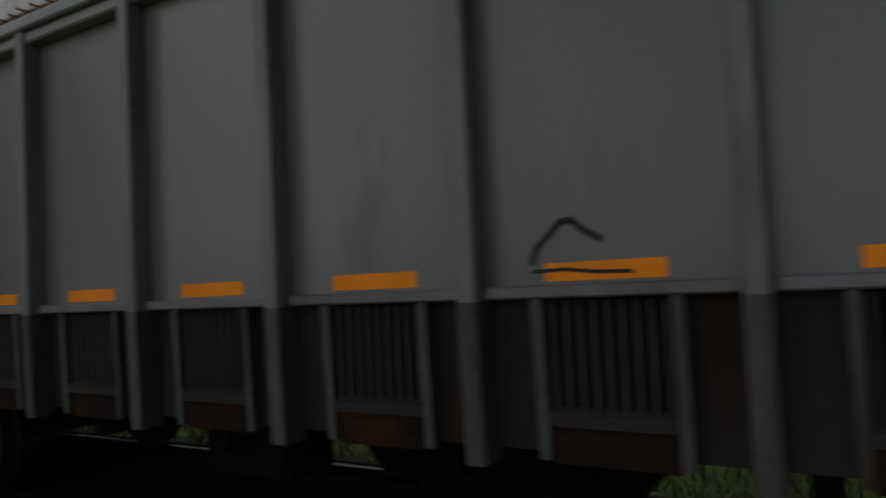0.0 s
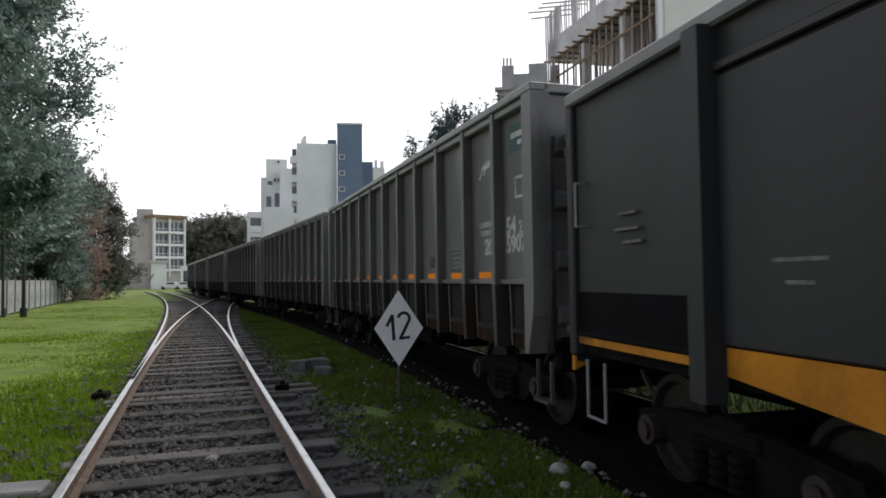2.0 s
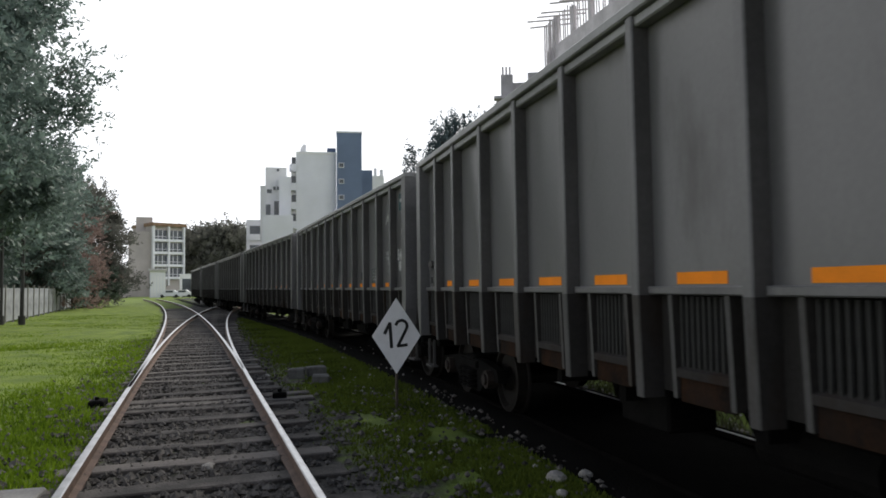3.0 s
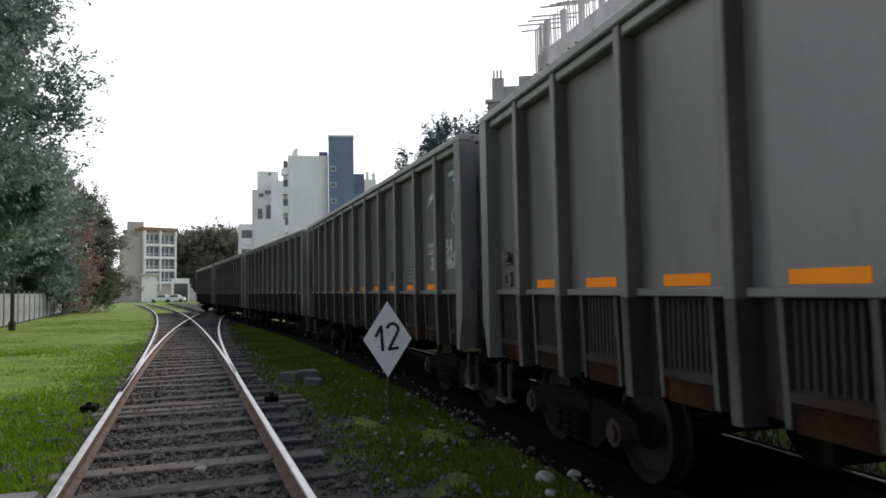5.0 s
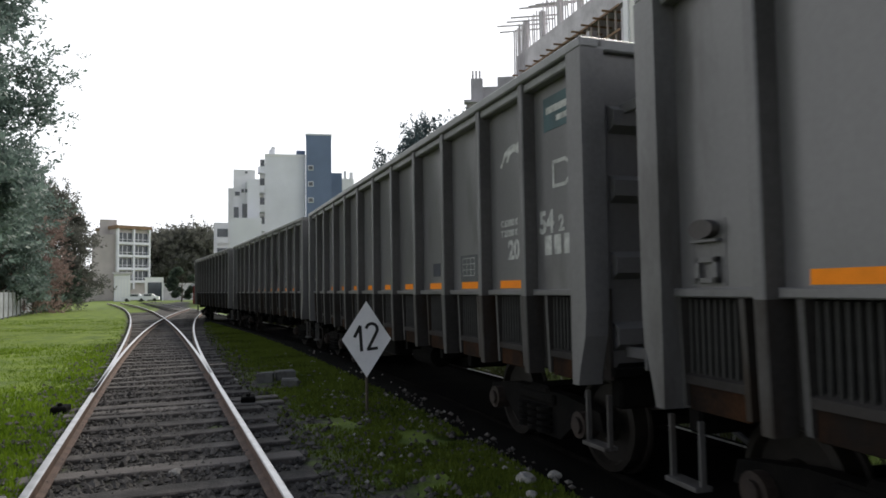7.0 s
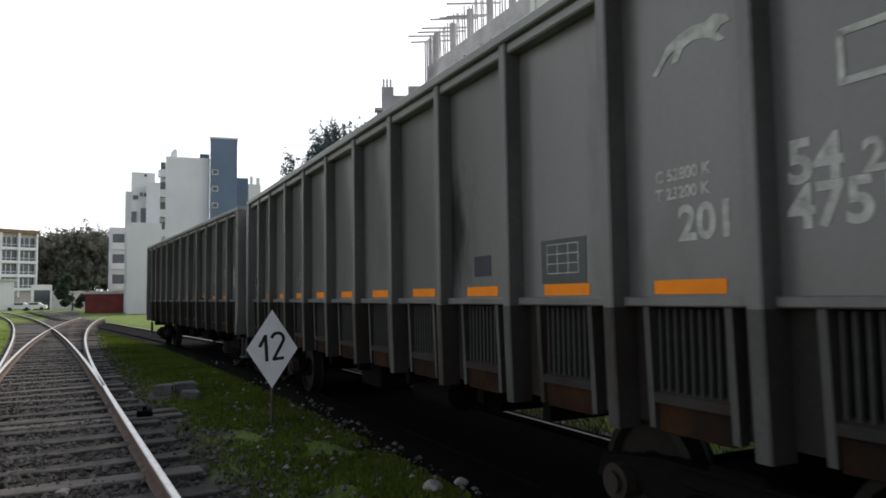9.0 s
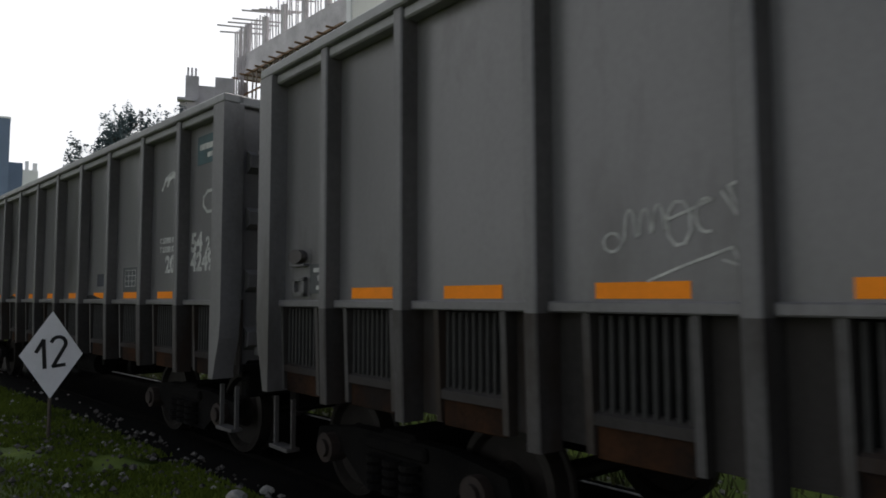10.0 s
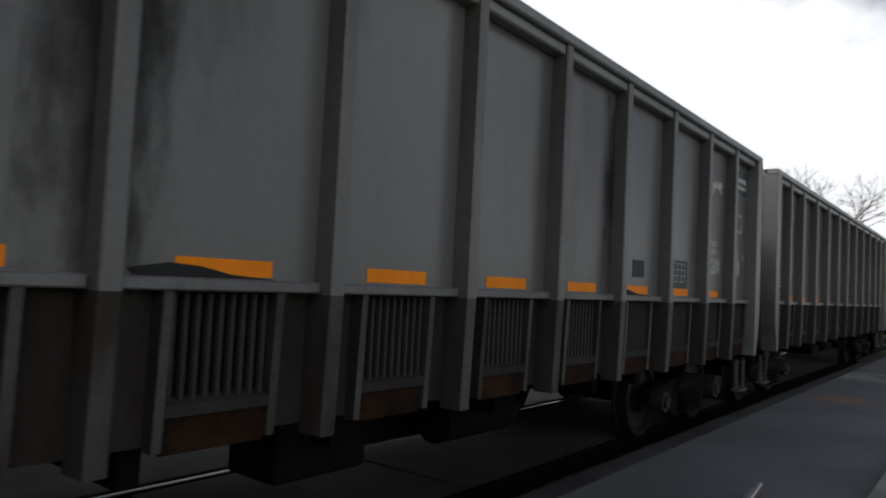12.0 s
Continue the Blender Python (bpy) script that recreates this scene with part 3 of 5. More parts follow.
def axle_cap_mesh():
    def build():
        bm = bmesh.new()
        tube(bm, (-0.10, 0, 0), (0.05, 0, 0), 0.115, seg=16)
        tube(bm, (-0.13, 0, 0), (-0.10, 0, 0), 0.07, seg=12)
        return mesh_of("axle_box_cap", bm, material("rusty_axle_cap", (0.020, 0.012, 0.008), 0.8, 0.1, 0.4, 8, 40, 0.3))
    return shared("axlecap", build)


WHEELS = {}
WHEEL_R = 0.42


def add_bogies(w, length):
    for yc in (1.75, length - 1.75):
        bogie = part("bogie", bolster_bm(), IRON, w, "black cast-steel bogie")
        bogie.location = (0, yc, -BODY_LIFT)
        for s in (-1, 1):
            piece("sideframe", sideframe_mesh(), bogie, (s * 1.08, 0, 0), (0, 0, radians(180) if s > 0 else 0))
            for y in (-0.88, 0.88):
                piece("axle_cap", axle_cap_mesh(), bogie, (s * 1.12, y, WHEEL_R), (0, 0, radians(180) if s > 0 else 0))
        for y in (-0.88, 0.88):
            ws = piece("wheelset", axle_mesh(), w, (0, yc + y, WHEEL_R - BODY_LIFT), label="worn steel wheels on an axle")
            for s in (1, -1):
                piece("wheel", wheel_mesh(WHEEL_R), ws, (0, 0, 0), (0, 0, radians(180) if s > 0 else 0))


def bolster_bm():
    bm = bmesh.new()
    box(bm, -1.15, 1.15, -0.2, 0.2, 0.38, 0.66, 0.03)
    return bm


def add_couplers(w, length):
    for y, d in ((0, -1), (length, 1)):
        bm = bmesh.new()
        box(bm, -0.09, 0.09, y - 0.05 * d, y + 0.14 * d, 0.66, 0.86, 0.02)
        box(bm, -0.15, 0.15, y + 0.12 * d, y + 0.28 * d, 0.62, 0.90, 0.04)
        box(bm, 0.02, 0.17, y + 0.22 * d, y + 0.33 * d, 0.64, 0.88, 0.03)
        part("coupler", bm, IRON, w, "black knuckle coupler")
        bm = bmesh.new()
        pts = [(-0.45, y, 0.62), (-0.42, y + 0.1 * d, 0.42), (-0.36, y + 0.2 * d, 0.34), (-0.28, y + 0.27 * d, 0.36)]
        for a, b in zip(pts, pts[1:]):
            tube(bm, a, b, 0.025, seg=6)
        part("brake_hose", bm, POLE, w, "black rubber brake hose")


def slat_mesh():
    return mesh_box("grille_slat", (-0.018, 0.018, -0.0105, 0.0105, 0, 0.455), SLATGREY, 0.004)


def post_mesh(kind):
    def build():
        bm = bmesh.new()
        if kind == "main":
            prism(bm, [(-0.002, -0.052), (-0.118, -0.046), (-0.128, -0.036), (-0.128, 0.036), (-0.118, 0.046), (-0.002, 0.052)], BAR - 0.06, TOP - 0.085, "z")
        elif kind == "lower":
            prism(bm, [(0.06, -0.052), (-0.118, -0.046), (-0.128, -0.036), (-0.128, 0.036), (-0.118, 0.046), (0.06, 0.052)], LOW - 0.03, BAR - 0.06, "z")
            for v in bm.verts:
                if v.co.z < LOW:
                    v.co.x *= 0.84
        else:
            prism(bm, [(0.05, -0.026), (-0.04, -0.022), (-0.04, 0.022), (0.05, 0.026)], LOW + 0.0, BAR - 0.055, "z")
            for v in bm.verts:
                if v.co.z < LOW + 0.1:
                    v.co.x = max(v.co.x, -0.015)
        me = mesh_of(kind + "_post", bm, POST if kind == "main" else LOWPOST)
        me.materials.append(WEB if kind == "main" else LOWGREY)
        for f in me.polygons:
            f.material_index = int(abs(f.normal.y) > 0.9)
        return me
    return shared("post" + kind, build)


def grey_wagon():
    w = empty("gondola_wagon", label="grey steel high-sided gondola wagon with ribbed sides", category="freight wagon", group="wagons of the freight train")
    # side sheets, one above the bar and one below
    for s in (-1, 1):
        boxed("side_sheet", (s * SIDE, s * (SIDE - 0.03), END0 + 0.08, END1 - 0.08, BAR, TOP - 0.05), GREY, w, "flat grey painted steel sheet")
        bm = bmesh.new()
        box(bm, s * (SIDE + 0.15), s * (SIDE - 0.06), END0, END1, TOP - 0.085, TOP, 0.012)
        part("top_rail", bm, RIM, w, "worn pale grey rim")
        bm = bmesh.new()
        box(bm, s * (SIDE + 0.105), s * SIDE, END0 + 0.22, END1 - 0.22, TOP - 0.165, TOP - 0.086, 0.012)
        part("rim_lip", bm, RIM, w, "pale grey lip under the rim")
    for k in range(PANELS):
        y0, y1 = max(END0, post_y(k)), min(END1, post_y(k + 1))
        yc = (y0 + y1) / 2
        # lower recess behind the grille
        for s in (-1,):
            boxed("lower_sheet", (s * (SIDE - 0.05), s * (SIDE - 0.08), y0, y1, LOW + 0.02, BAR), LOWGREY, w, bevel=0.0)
            bm = bmesh.new()
            box(bm, s * (SIDE + 0.06), s * (SIDE - 0.05), y0 + 0.055, y1 - 0.055, BAR - 0.055, BAR, 0.008)
            part("middle_rail", bm, POST, w)
            g = boxed("grille", (s * (SIDE - 0.048), s * (SIDE - 0.044), yc - 0.26, yc + 0.26, FLOORZ + 0.02, BAR - 0.06), GAPBLACK, w, "slatted opening, black sheet as the shade in its gaps")
            for i in range(9):
                piece("slat", slat_mesh(), g, (s * (SIDE - 0.022), yc - 0.232 + 0.058 * i, FLOORZ + 0.01))
            for d in (-0.285, 0.285):
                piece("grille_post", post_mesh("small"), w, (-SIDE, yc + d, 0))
            bm = bmesh.new()
            prism(bm, [(s * (SIDE - 0.05), FLOORZ + 0.03), (s * (SIDE + 0.02), FLOORZ), (s * (SIDE + 0.02), FLOORZ - 0.05), (s * (SIDE - 0.05), FLOORZ - 0.05)], yc - 0.26, yc + 0.26, "y")
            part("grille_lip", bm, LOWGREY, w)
            bm = bmesh.new()
            box(bm, s * (SIDE - 0.005), s * (SIDE - 0.04), yc - 0.26, yc + 0.26, LOW - 0.02, FLOORZ - 0.05, 0.006)
            part("skirt", bm, RUST, w, "rust-brown lower skirt plate")
        boxed("lower_sheet", (SIDE - 0.05, SIDE - 0.02, y0, y1, LOW + 0.02, BAR), GREY, w)
        if 0 < k:
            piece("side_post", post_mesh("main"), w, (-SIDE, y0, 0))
            piece("lower_post", post_mesh("lower"), w, (-SIDE, y0, 0), label="grimy lower end of a side post, shade in its colour")
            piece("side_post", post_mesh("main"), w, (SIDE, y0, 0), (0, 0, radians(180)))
        if 0 < k < PANELS - 1:
            boxed("orange_stripe", (-SIDE - 0.004, -SIDE + 0.002, yc - 0.25, yc + 0.25, BAR + 0.012, BAR + 0.088), ORANGE, w, "orange reflective stripe")
    # corner columns, cut away below
    for y, d in ((END0, 1), (END1, -1)):
        for s in (-1, 1):
            bm = bmesh.new()
            prism(bm, [(y + 0.22 * d, LOW - 0.02), (y + 0.13 * d, LOW - 0.02), (y + 0.09 * d, LOW + 0.14), (y + 0.02 * d, LOW + 0.36), (y, LOW + 0.55), (y, TOP - 0.088), (y + 0.22 * d, TOP - 0.088)], s * (SIDE + 0.15), s * (SIDE - 0.06), "x")
            part("corner_column", bm, POST, w)
        boxed("end_sheet", (-SIDE + 0.05, SIDE - 0.05, y + 0.06 * d, y + 0.09 * d, LOW + 0.1, TOP - 0.05), GREY, w, "grey end wall")
        bm = bmesh.new()
        box(bm, -SIDE, SIDE, y, y + 0.12 * d, TOP - 0.10, TOP - 0.002, 0.012)
        part("end_top_rail", bm, RIM, w)
        for z in (1.05, 1.60, 2.20, 2.75):
            bm = bmesh.new()
            prism(bm, [(y + 0.06 * d, z), (y - 0.03 * d, z + 0.05), (y - 0.03 * d, z + 0.17), (y + 0.06 * d, z + 0.22)], -SIDE + 0.12, SIDE - 0.12, "x")
            part("end_stiffener", bm, GREY, w)
        bm = bmesh.new()
        box(bm, -SIDE + 0.15, SIDE - 0.15, y + 0.02 * d, y + 0.16 * d, 0.60, 0.95, 0.02)
        part("buffer_beam", bm, IRON, w)
    # ladder on the front end beside the near corner
    bm = bmesh.new()
    for x in (-1.16, -0.78):
        box(bm, x - 0.025, x + 0.025, -0.08, -0.05, 0.92, 3.08, 0.004)
        box(bm, x - 0.025, x + 0.025, -0.06, 0.18, 2.90, 2.98, 0.004)
        box(bm, x - 0.025, x + 0.025, -0.06, 0.18, 1.00, 1.08, 0.004)
    lad = part("ladder", bm, POST, w, "grey steel end ladder")
    for i in range(7):
        bm = bmesh.new()
        tube(bm, (-1.16, -0.065, 1.02 + 0.34 * i), (-0.78, -0.065, 1.02 + 0.34 * i), 0.012, seg=6)
        part("rung", bm, RIM, lad)
    # hand rail beside the front corner
    bm = bmesh.new()
    for a, b in (((-SIDE - 0.01, 0.26, 2.42), (-SIDE - 0.09, 0.26, 2.42)), ((-SIDE - 0.09, 0.26, 2.42), (-SIDE - 0.09, 0.24, 1.66)), ((-SIDE - 0.09, 0.24, 1.66), (-SIDE - 0.01, 0.24, 1.62))):
        tube(bm, a, b, 0.012, seg=6)
    part("grab_rail", bm, IRON, w, "thin dark grab rail")
    # step under each near corner
    for y in (END0 + 0.16, END1 - 0.16):
        bm = bmesh.new()
        for dy in (-0.15, 0.15):
            box(bm, -SIDE + 0.02, -SIDE + 0.06, y + dy - 0.012, y + dy + 0.012, 0.30, 0.72, 0.003)
        box(bm, -SIDE - 0.02, -SIDE + 0.10, y - 0.16, y + 0.16, 0.30, 0.33, 0.003)
        part("corner_step", bm, LOWPOST, w, "grey foot step")
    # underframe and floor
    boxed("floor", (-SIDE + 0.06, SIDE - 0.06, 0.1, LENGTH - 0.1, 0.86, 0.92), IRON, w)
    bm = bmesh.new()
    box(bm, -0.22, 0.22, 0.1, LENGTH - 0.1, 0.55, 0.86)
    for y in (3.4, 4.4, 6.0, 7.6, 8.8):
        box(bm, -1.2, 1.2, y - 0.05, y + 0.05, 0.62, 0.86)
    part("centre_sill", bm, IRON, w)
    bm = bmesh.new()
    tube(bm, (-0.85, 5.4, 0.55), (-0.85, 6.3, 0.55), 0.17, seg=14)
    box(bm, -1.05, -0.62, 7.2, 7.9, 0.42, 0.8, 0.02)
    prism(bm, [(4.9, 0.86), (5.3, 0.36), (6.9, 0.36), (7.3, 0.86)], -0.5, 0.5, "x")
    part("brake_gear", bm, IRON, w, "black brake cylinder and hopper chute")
    add_bogies(w, LENGTH)
    add_couplers(w, LENGTH - 0.2)
    return w


def dark_wagon():
    length = 13.45
    w = empty("boxy_gondola_wagon", label="dark charcoal gondola wagon with ochre sill and black band", category="freight wagon", group="wagons of the freight train")
    zs, top_z = 1.42, TOP - 0.31
    for s in (-1, 1):
        boxed("side_sheet", (s * SIDE, s * (SIDE - 0.03), 0.30, length - 0.05, zs, top_z - 0.05), DARKPAINT, w, "flat charcoal painted sheet")
        boxed("black_band", (s * SIDE, s * (SIDE - 0.03), 0.30, length - 0.05, 1.05, zs - 0.004), BLACKBAND, w, "sooty black band")
        bm = bmesh.new()
        box(bm, s * (SIDE + 0.07), s * (SIDE - 0.05), 0.25, length, top_z - 0.12, top_z, 0.02)
        part("top_rail", bm, material("charcoal_rim", (0.13, 0.13, 0.135), 0.45, 0, 0.2, 2.5, 30, 0.1), w, "worn charcoal rim")
    posts = [(1.6, 0.22), (3.45, 0.18), (4.98, 0.09), (6.55, 0.09), (8.12, 0.09), (9.7, 0.18), (11.4, 0.20)]
    for s in (-1, 1):
        for y, wd in posts:
            bm = bmesh.new()
            d = 0.14 if wd > 0.1 else 0.09
            prism(bm, [(s * (SIDE - 0.005), y - wd / 2), (s * (SIDE + d), y - wd / 2.4), (s * (SIDE + d), y + wd / 2.4), (s * (SIDE - 0.005), y + wd / 2)], 0.78, top_z - 0.10, "z")
            part("side_post", bm, DARKPAINT, w)
    edges = [0.30, 1.49, 1.71, 3.36, 3.54, 4.93, 5.03, 6.5, 6.6, 8.07, 8.17, 9.61, 9.79, 11.3, 11.5, length - 0.05]
    low = {0: (0.97, 0.97), 2: (0.95, 0.80), 12: (0.80, 0.95), 14: (0.97, 0.97)}
    for i in range(0, len(edges) - 1, 2):
        door = i in (2, 12)
        z0, z1 = low.get(i, (0.79, 0.79))
        top = 1.12 if door else 1.03
        bm = bmesh.new()
        prism(bm, [(edges[i] + 0.02, z0), (edges[i + 1] - 0.02, z1), (edges[i + 1] - 0.02, top), (edges[i] + 0.02, top)], -SIDE - 0.014, -SIDE + 0.03, "x")
        part("sill_plate", bm, YELLOWSILL, w, "ochre sill plate with dirt")
        if not door:
            bm = bmesh.new()
            box(bm, -SIDE - 0.03, -SIDE + 0.02, edges[i] + 0.02, edges[i + 1] - 0.02, 1.035, 1.075, 0.01)
            part("sill_lip", bm, BLACKBAND, w, "sooty lip over the sill")
        if door:
            bm = bmesh.new()
            box(bm, -SIDE - 0.03, -SIDE + 0.02, edges[i], edges[i + 1], 1.13, 2.76, 0.012)
            part("side_door", bm, DARKPAINT, w, "charcoal side door")
            bm = bmesh.new()
            box(bm, -SIDE - 0.05, -SIDE + 0.02, edges[i], edges[i + 1], 2.78, 2.84, 0.01)
            part("door_lintel", bm, DARKPAINT, w)
    for y, d in ((0.25, 1), (length, -1)):
        boxed("end_sheet", (-SIDE, SIDE, y, y + 0.04 * d, 0.80, top_z - 0.03), DARKPAINT, w, "charcoal end wall")
        bm = bmesh.new()
        box(bm, -SIDE - 0.05, SIDE + 0.05, y - 0.06 * d, y + 0.05 * d, 2.62, 2.72, 0.015)
        box(bm, -SIDE - 0.04, SIDE + 0.04, y - 0.05 * d, y + 0.05 * d, top_z - 0.10, top_z - 0.001, 0.015)
        part("end_rail", bm, DARKPAINT, w)
        for s in (-1, 1):
            bm = bmesh.new()
            box(bm, s * (SIDE + 0.05), s * (SIDE - 0.08), y - 0.02 * d, y + 0.10 * d, 0.86, top_z - 0.1, 0.015)
            part("corner_column", bm, DARKPAINT, w)
        bm = bmesh.new()
        prism(bm, [(-SIDE - 0.02, 1.02), (-SIDE + 0.4, 1.02), (-SIDE + 0.15, 0.80), (-SIDE - 0.02, 0.72)], y - 0.03 * d, y + 0.02 * d, "y")
        part("corner_gusset", bm, YELLOWSILL, w, "ochre corner gusset")
    bm = bmesh.new()
    box(bm, -0.25, 0.25, 0.1, length - 0.1, 0.55, 0.9)
    prism(bm, [(3.4, 0.9), (4.2, 0.42), (8.9, 0.42), (9.7, 0.9)], -0.95, -0.88, "x")
    part("centre_sill", bm, IRON, w)
    boxed("floor", (-SIDE + 0.05, SIDE - 0.05, 0.1, length - 0.1, 0.88, 0.96), IRON, w)
    for y in (0.62, length - 0.4):
        bm = bmesh.new()
        for a, b in (((-SIDE, y - 0.16, 0.84), (-SIDE, y - 0.16, 0.36)), ((-SIDE, y - 0.16, 0.36), (-SIDE, y + 0.16, 0.36)), ((-SIDE, y + 0.16, 0.36), (-SIDE, y + 0.16, 0.84))):
            tube(bm, a, b, 0.014, seg=6)
        part("corner_step", bm, RIM, w, "bare steel stirrup step")
    add_bogies(w, length)
    add_couplers(w, length)
    return w, length


TRAIN = []


def add_to_train(w, lead, length):
    TRAIN.append((w, lead, length))
    WHEELS[w] = [(o, WHEEL_R) for o in w.children if o.name.startswith("wheelset")]


FIRST = grey_wagon()
WAGONS = [FIRST] + [copy_thing(FIRST, pose(0, 0, 0)) for _ in range(6)]
LEADS = [9.45 - LENGTH] + [START + PITCH * i for i in range(6)]
for w, lead in zip(WAGONS, LEADS):
    add_to_train(w, lead, LENGTH)
DARK, DARK_LENGTH = dark_wagon()
add_to_train(DARK, 10.24, DARK_LENGTH)


# ---- speed sign ----
def make_sign():
    x, y = 1.60, 9.25
    s = empty("speed_sign", (x, y, 0), label="white diamond speed sign with black 12 on a thin post", category="sign")
    s.rotation_euler = (0, 0, radians(-8))
    bm = bmesh.new()
    prism(bm, [(-0.325, 0), (0, -0.505), (0.325, 0), (0, 0.505)], -0.004, 0.004, "y")
    bmesh.ops.translate(bm, verts=bm.verts, vec=(0, 0, 0.95))
    part("diamond_plate", bm, SIGNWHITE, s, "white painted diamond plate")
    bm = bmesh.new()
    tube(bm, (0, 0.03, -0.2), (0, 0.03, 0.95), 0.02, seg=8)
    part("post", bm, material("rusty_post", (0.09, 0.07, 0.055), 0.8, 0.2, 0.4, 5, 40, 0.2), s, "thin rusty steel post")
    # hand-painted numerals from strokes
    def stroke(name, pts, width):
        bm = bmesh.new()
        for (ax, az), (bx, bz) in zip(pts, pts[1:]):
            d = Vector((bx - ax, 0, bz - az)).normalized()
            nrm = Vector((-d.z, 0, d.x)) * width / 2
            e = d * width * 0.25
            a, b = Vector((ax, -0.007, az)) - e, Vector((bx, -0.007, bz)) + e
            q = [bm.verts.new(p) for p in (a - nrm, a + nrm, b + nrm, b - nrm)]
            f = bm.faces.new(q)
        bmesh.ops.solidify(bm, geom=bm.faces[:], thickness=0.002)
        part(name, bm, SIGNBLACK, s, "black painted numeral")
    stroke("numeral_1", [(-0.155, 0.985), (-0.085, 1.12), (-0.065, 0.80)], 0.042)
    arc = [(0.07 + 0.075 * math.cos(a), 1.08 + 0.075 * math.sin(a)) for a in (2.9, 2.4, 1.9, 1.4, 0.9, 0.4, -0.1, -0.5)]
    stroke("numeral_2", arc + [(0.02, 0.815), (0.14, 0.83)], 0.040)


make_sign()


# ---- blocks beside the point lever ----
def make_blocks():
    rnd = random.Random(3)
    for x, y, sx, sy, h in ((0.42, 12.95, 0.30, 0.32, 0.16), (0.78, 13.1, 0.34, 0.32, 0.17), (0.80, 12.2, 0.28, 0.24, 0.12)):
        bm = bmesh.new()
        box(bm, -sx / 2, sx / 2, -sy / 2, sy / 2, -0.03, h, 0.02)
        for v in bm.verts:
            v.co += Vector((rnd.gauss(0, 0.008), rnd.gauss(0, 0.008), rnd.gauss(0, 0.008)))
        b = part("concrete_block", bm, DARKCON)
        b.location = (x, y, 0)
        b.rotation_euler = (0, 0, rnd.gauss(0, 0.08))
        tagged(b, "weathered grey concrete block on the grass", "block", "blocks by the siding")
    bm = bmesh.new()
    box(bm, -0.22, 0.22, -0.16, 0.16, -0.03, 0.07, 0.015)
    b = part("concrete_slab", bm, CONCRETE)
    b.location = (-1.95, 6.0, 0)
    tagged(b, "small broken concrete slab beside the rail", "slab")
    for x, y, r in ((2.27, 5.45, 0.085), (2.55, 5.5, 0.06), (2.15, 5.05, 0.05), (-0.56, 6.65, 0.06), (-0.1, 13.2, 0.05)):
        bm = bmesh.new()
        bmesh.ops.create_icosphere(bm, subdivisions=2, radius=r)
        for v in bm.verts:
            v.co = v.co * (1 + 0.45 * noise.noise(v.co * 14 + Vector((x, y, 0))))
            v.co.z = v.co.z * 0.6 + r * 0.3
        b = part("loose_stone", bm, PALE)
        b.location = (x, y, 0.0)
        tagged(b, "pale loose stone lying in the verge", "stone", "loose stones")


make_blocks()


# ---- fence and poles ----
def make_fence():
    f = empty("panel_fence", label="grey corrugated metal panel fence along the lawn", category="fence")
    a, b = Vector((-11.1, 29, 0)), Vector((-18.0, 73, 0))
    n = 20
    ang = math.atan2(b.y - a.y, b.x - a.x)
    step = (b - a).length / n
    bm = bmesh.new()
    cols = []
    for i in range(33):
        y = (-0.03, 0.0, 0.03, 0.0)[i % 4] * (1 if i % 2 == 0 else 0)
        cols.append([bm.verts.new((i * step / 32, y + t, z)) for t, z in ((0, 0.12), (0, 1.75), (0.012, 1.75), (0.012, 0.12))])
    for a0, b0 in zip(cols, cols[1:]):
        for k in range(4):
            bm.faces.new((a0[k], a0[(k + 1) % 4], b0[(k + 1) % 4], b0[k]))
    bmesh.ops.recalc_face_normals(bm, faces=bm.faces[:])
    sheet = mesh_of("fence_panel", bm, FENCEMAT)
    bm = bmesh.new()
    box(bm, -0.06, 0.06, -0.06, 0.06, -0.1, 1.9, 0.01)
    pm = mesh_of("fence_post", bm, CONCRETE)
    for i in range(n):
        p = a + (b - a) * i / n
        piece("panel", sheet, f, p, (0, 0, ang))
        piece("fence_post", pm, f, p, (0, 0, ang))


make_fence()
for px, py, ph in ((-12.25, 36.6, 7.0), (-11.3, 36.4, 6.5)):
    bm = bmesh.new()
    tube(bm, (0, 0, -0.2), (0, 0, ph), 0.09, 0.07, seg=10)
    tube(bm, (0, 0, -0.1), (0, 0, 0.45), 0.15, seg=10)
    p = part("pole", bm, POLE)
    p.location = (px, py, 0)
    tagged(p, "black metal pole standing on the lawn", "pole", "poles")


# ---- trees ----
def leaf_cloud(centres, count, size, rnd, droop=0.0):
    vs, fs = [], []
    for _ in range(count):
        (cx, cy, cz), (rx, ry, rz) = rnd.choice(centres)
        d = Vector((rnd.gauss(0, 1), rnd.gauss(0, 1), rnd.gauss(0, 1))).normalized()
        k = 0.45 + 0.55 * rnd.random() ** 0.5
        k *= 1 + 0.35 * noise.noise((cx + d.x * 2.2, cy + d.y * 2.2, cz + d.z * 2.2))
        p = Vector((cx + d.x * rx * k, cy + d.y * ry * k, cz + d.z * rz * k))
        a = Vector((rnd.gauss(0, 1), rnd.gauss(0, 1), rnd.gauss(0, 0.7) - droop)).normalized()
        b = a.cross(Vector((rnd.gauss(0, 1), rnd.gauss(0, 1), rnd.gauss(0, 1)))).normalized()
        s = size * (0.6 + 0.8 * rnd.random())
        n = len(vs)
        vs += [p - a * s, p + b * s * 0.38, p + a * s, p - b * s * 0.38]
        fs.append((n, n + 1, n + 2, n + 3))
    return vs, fs


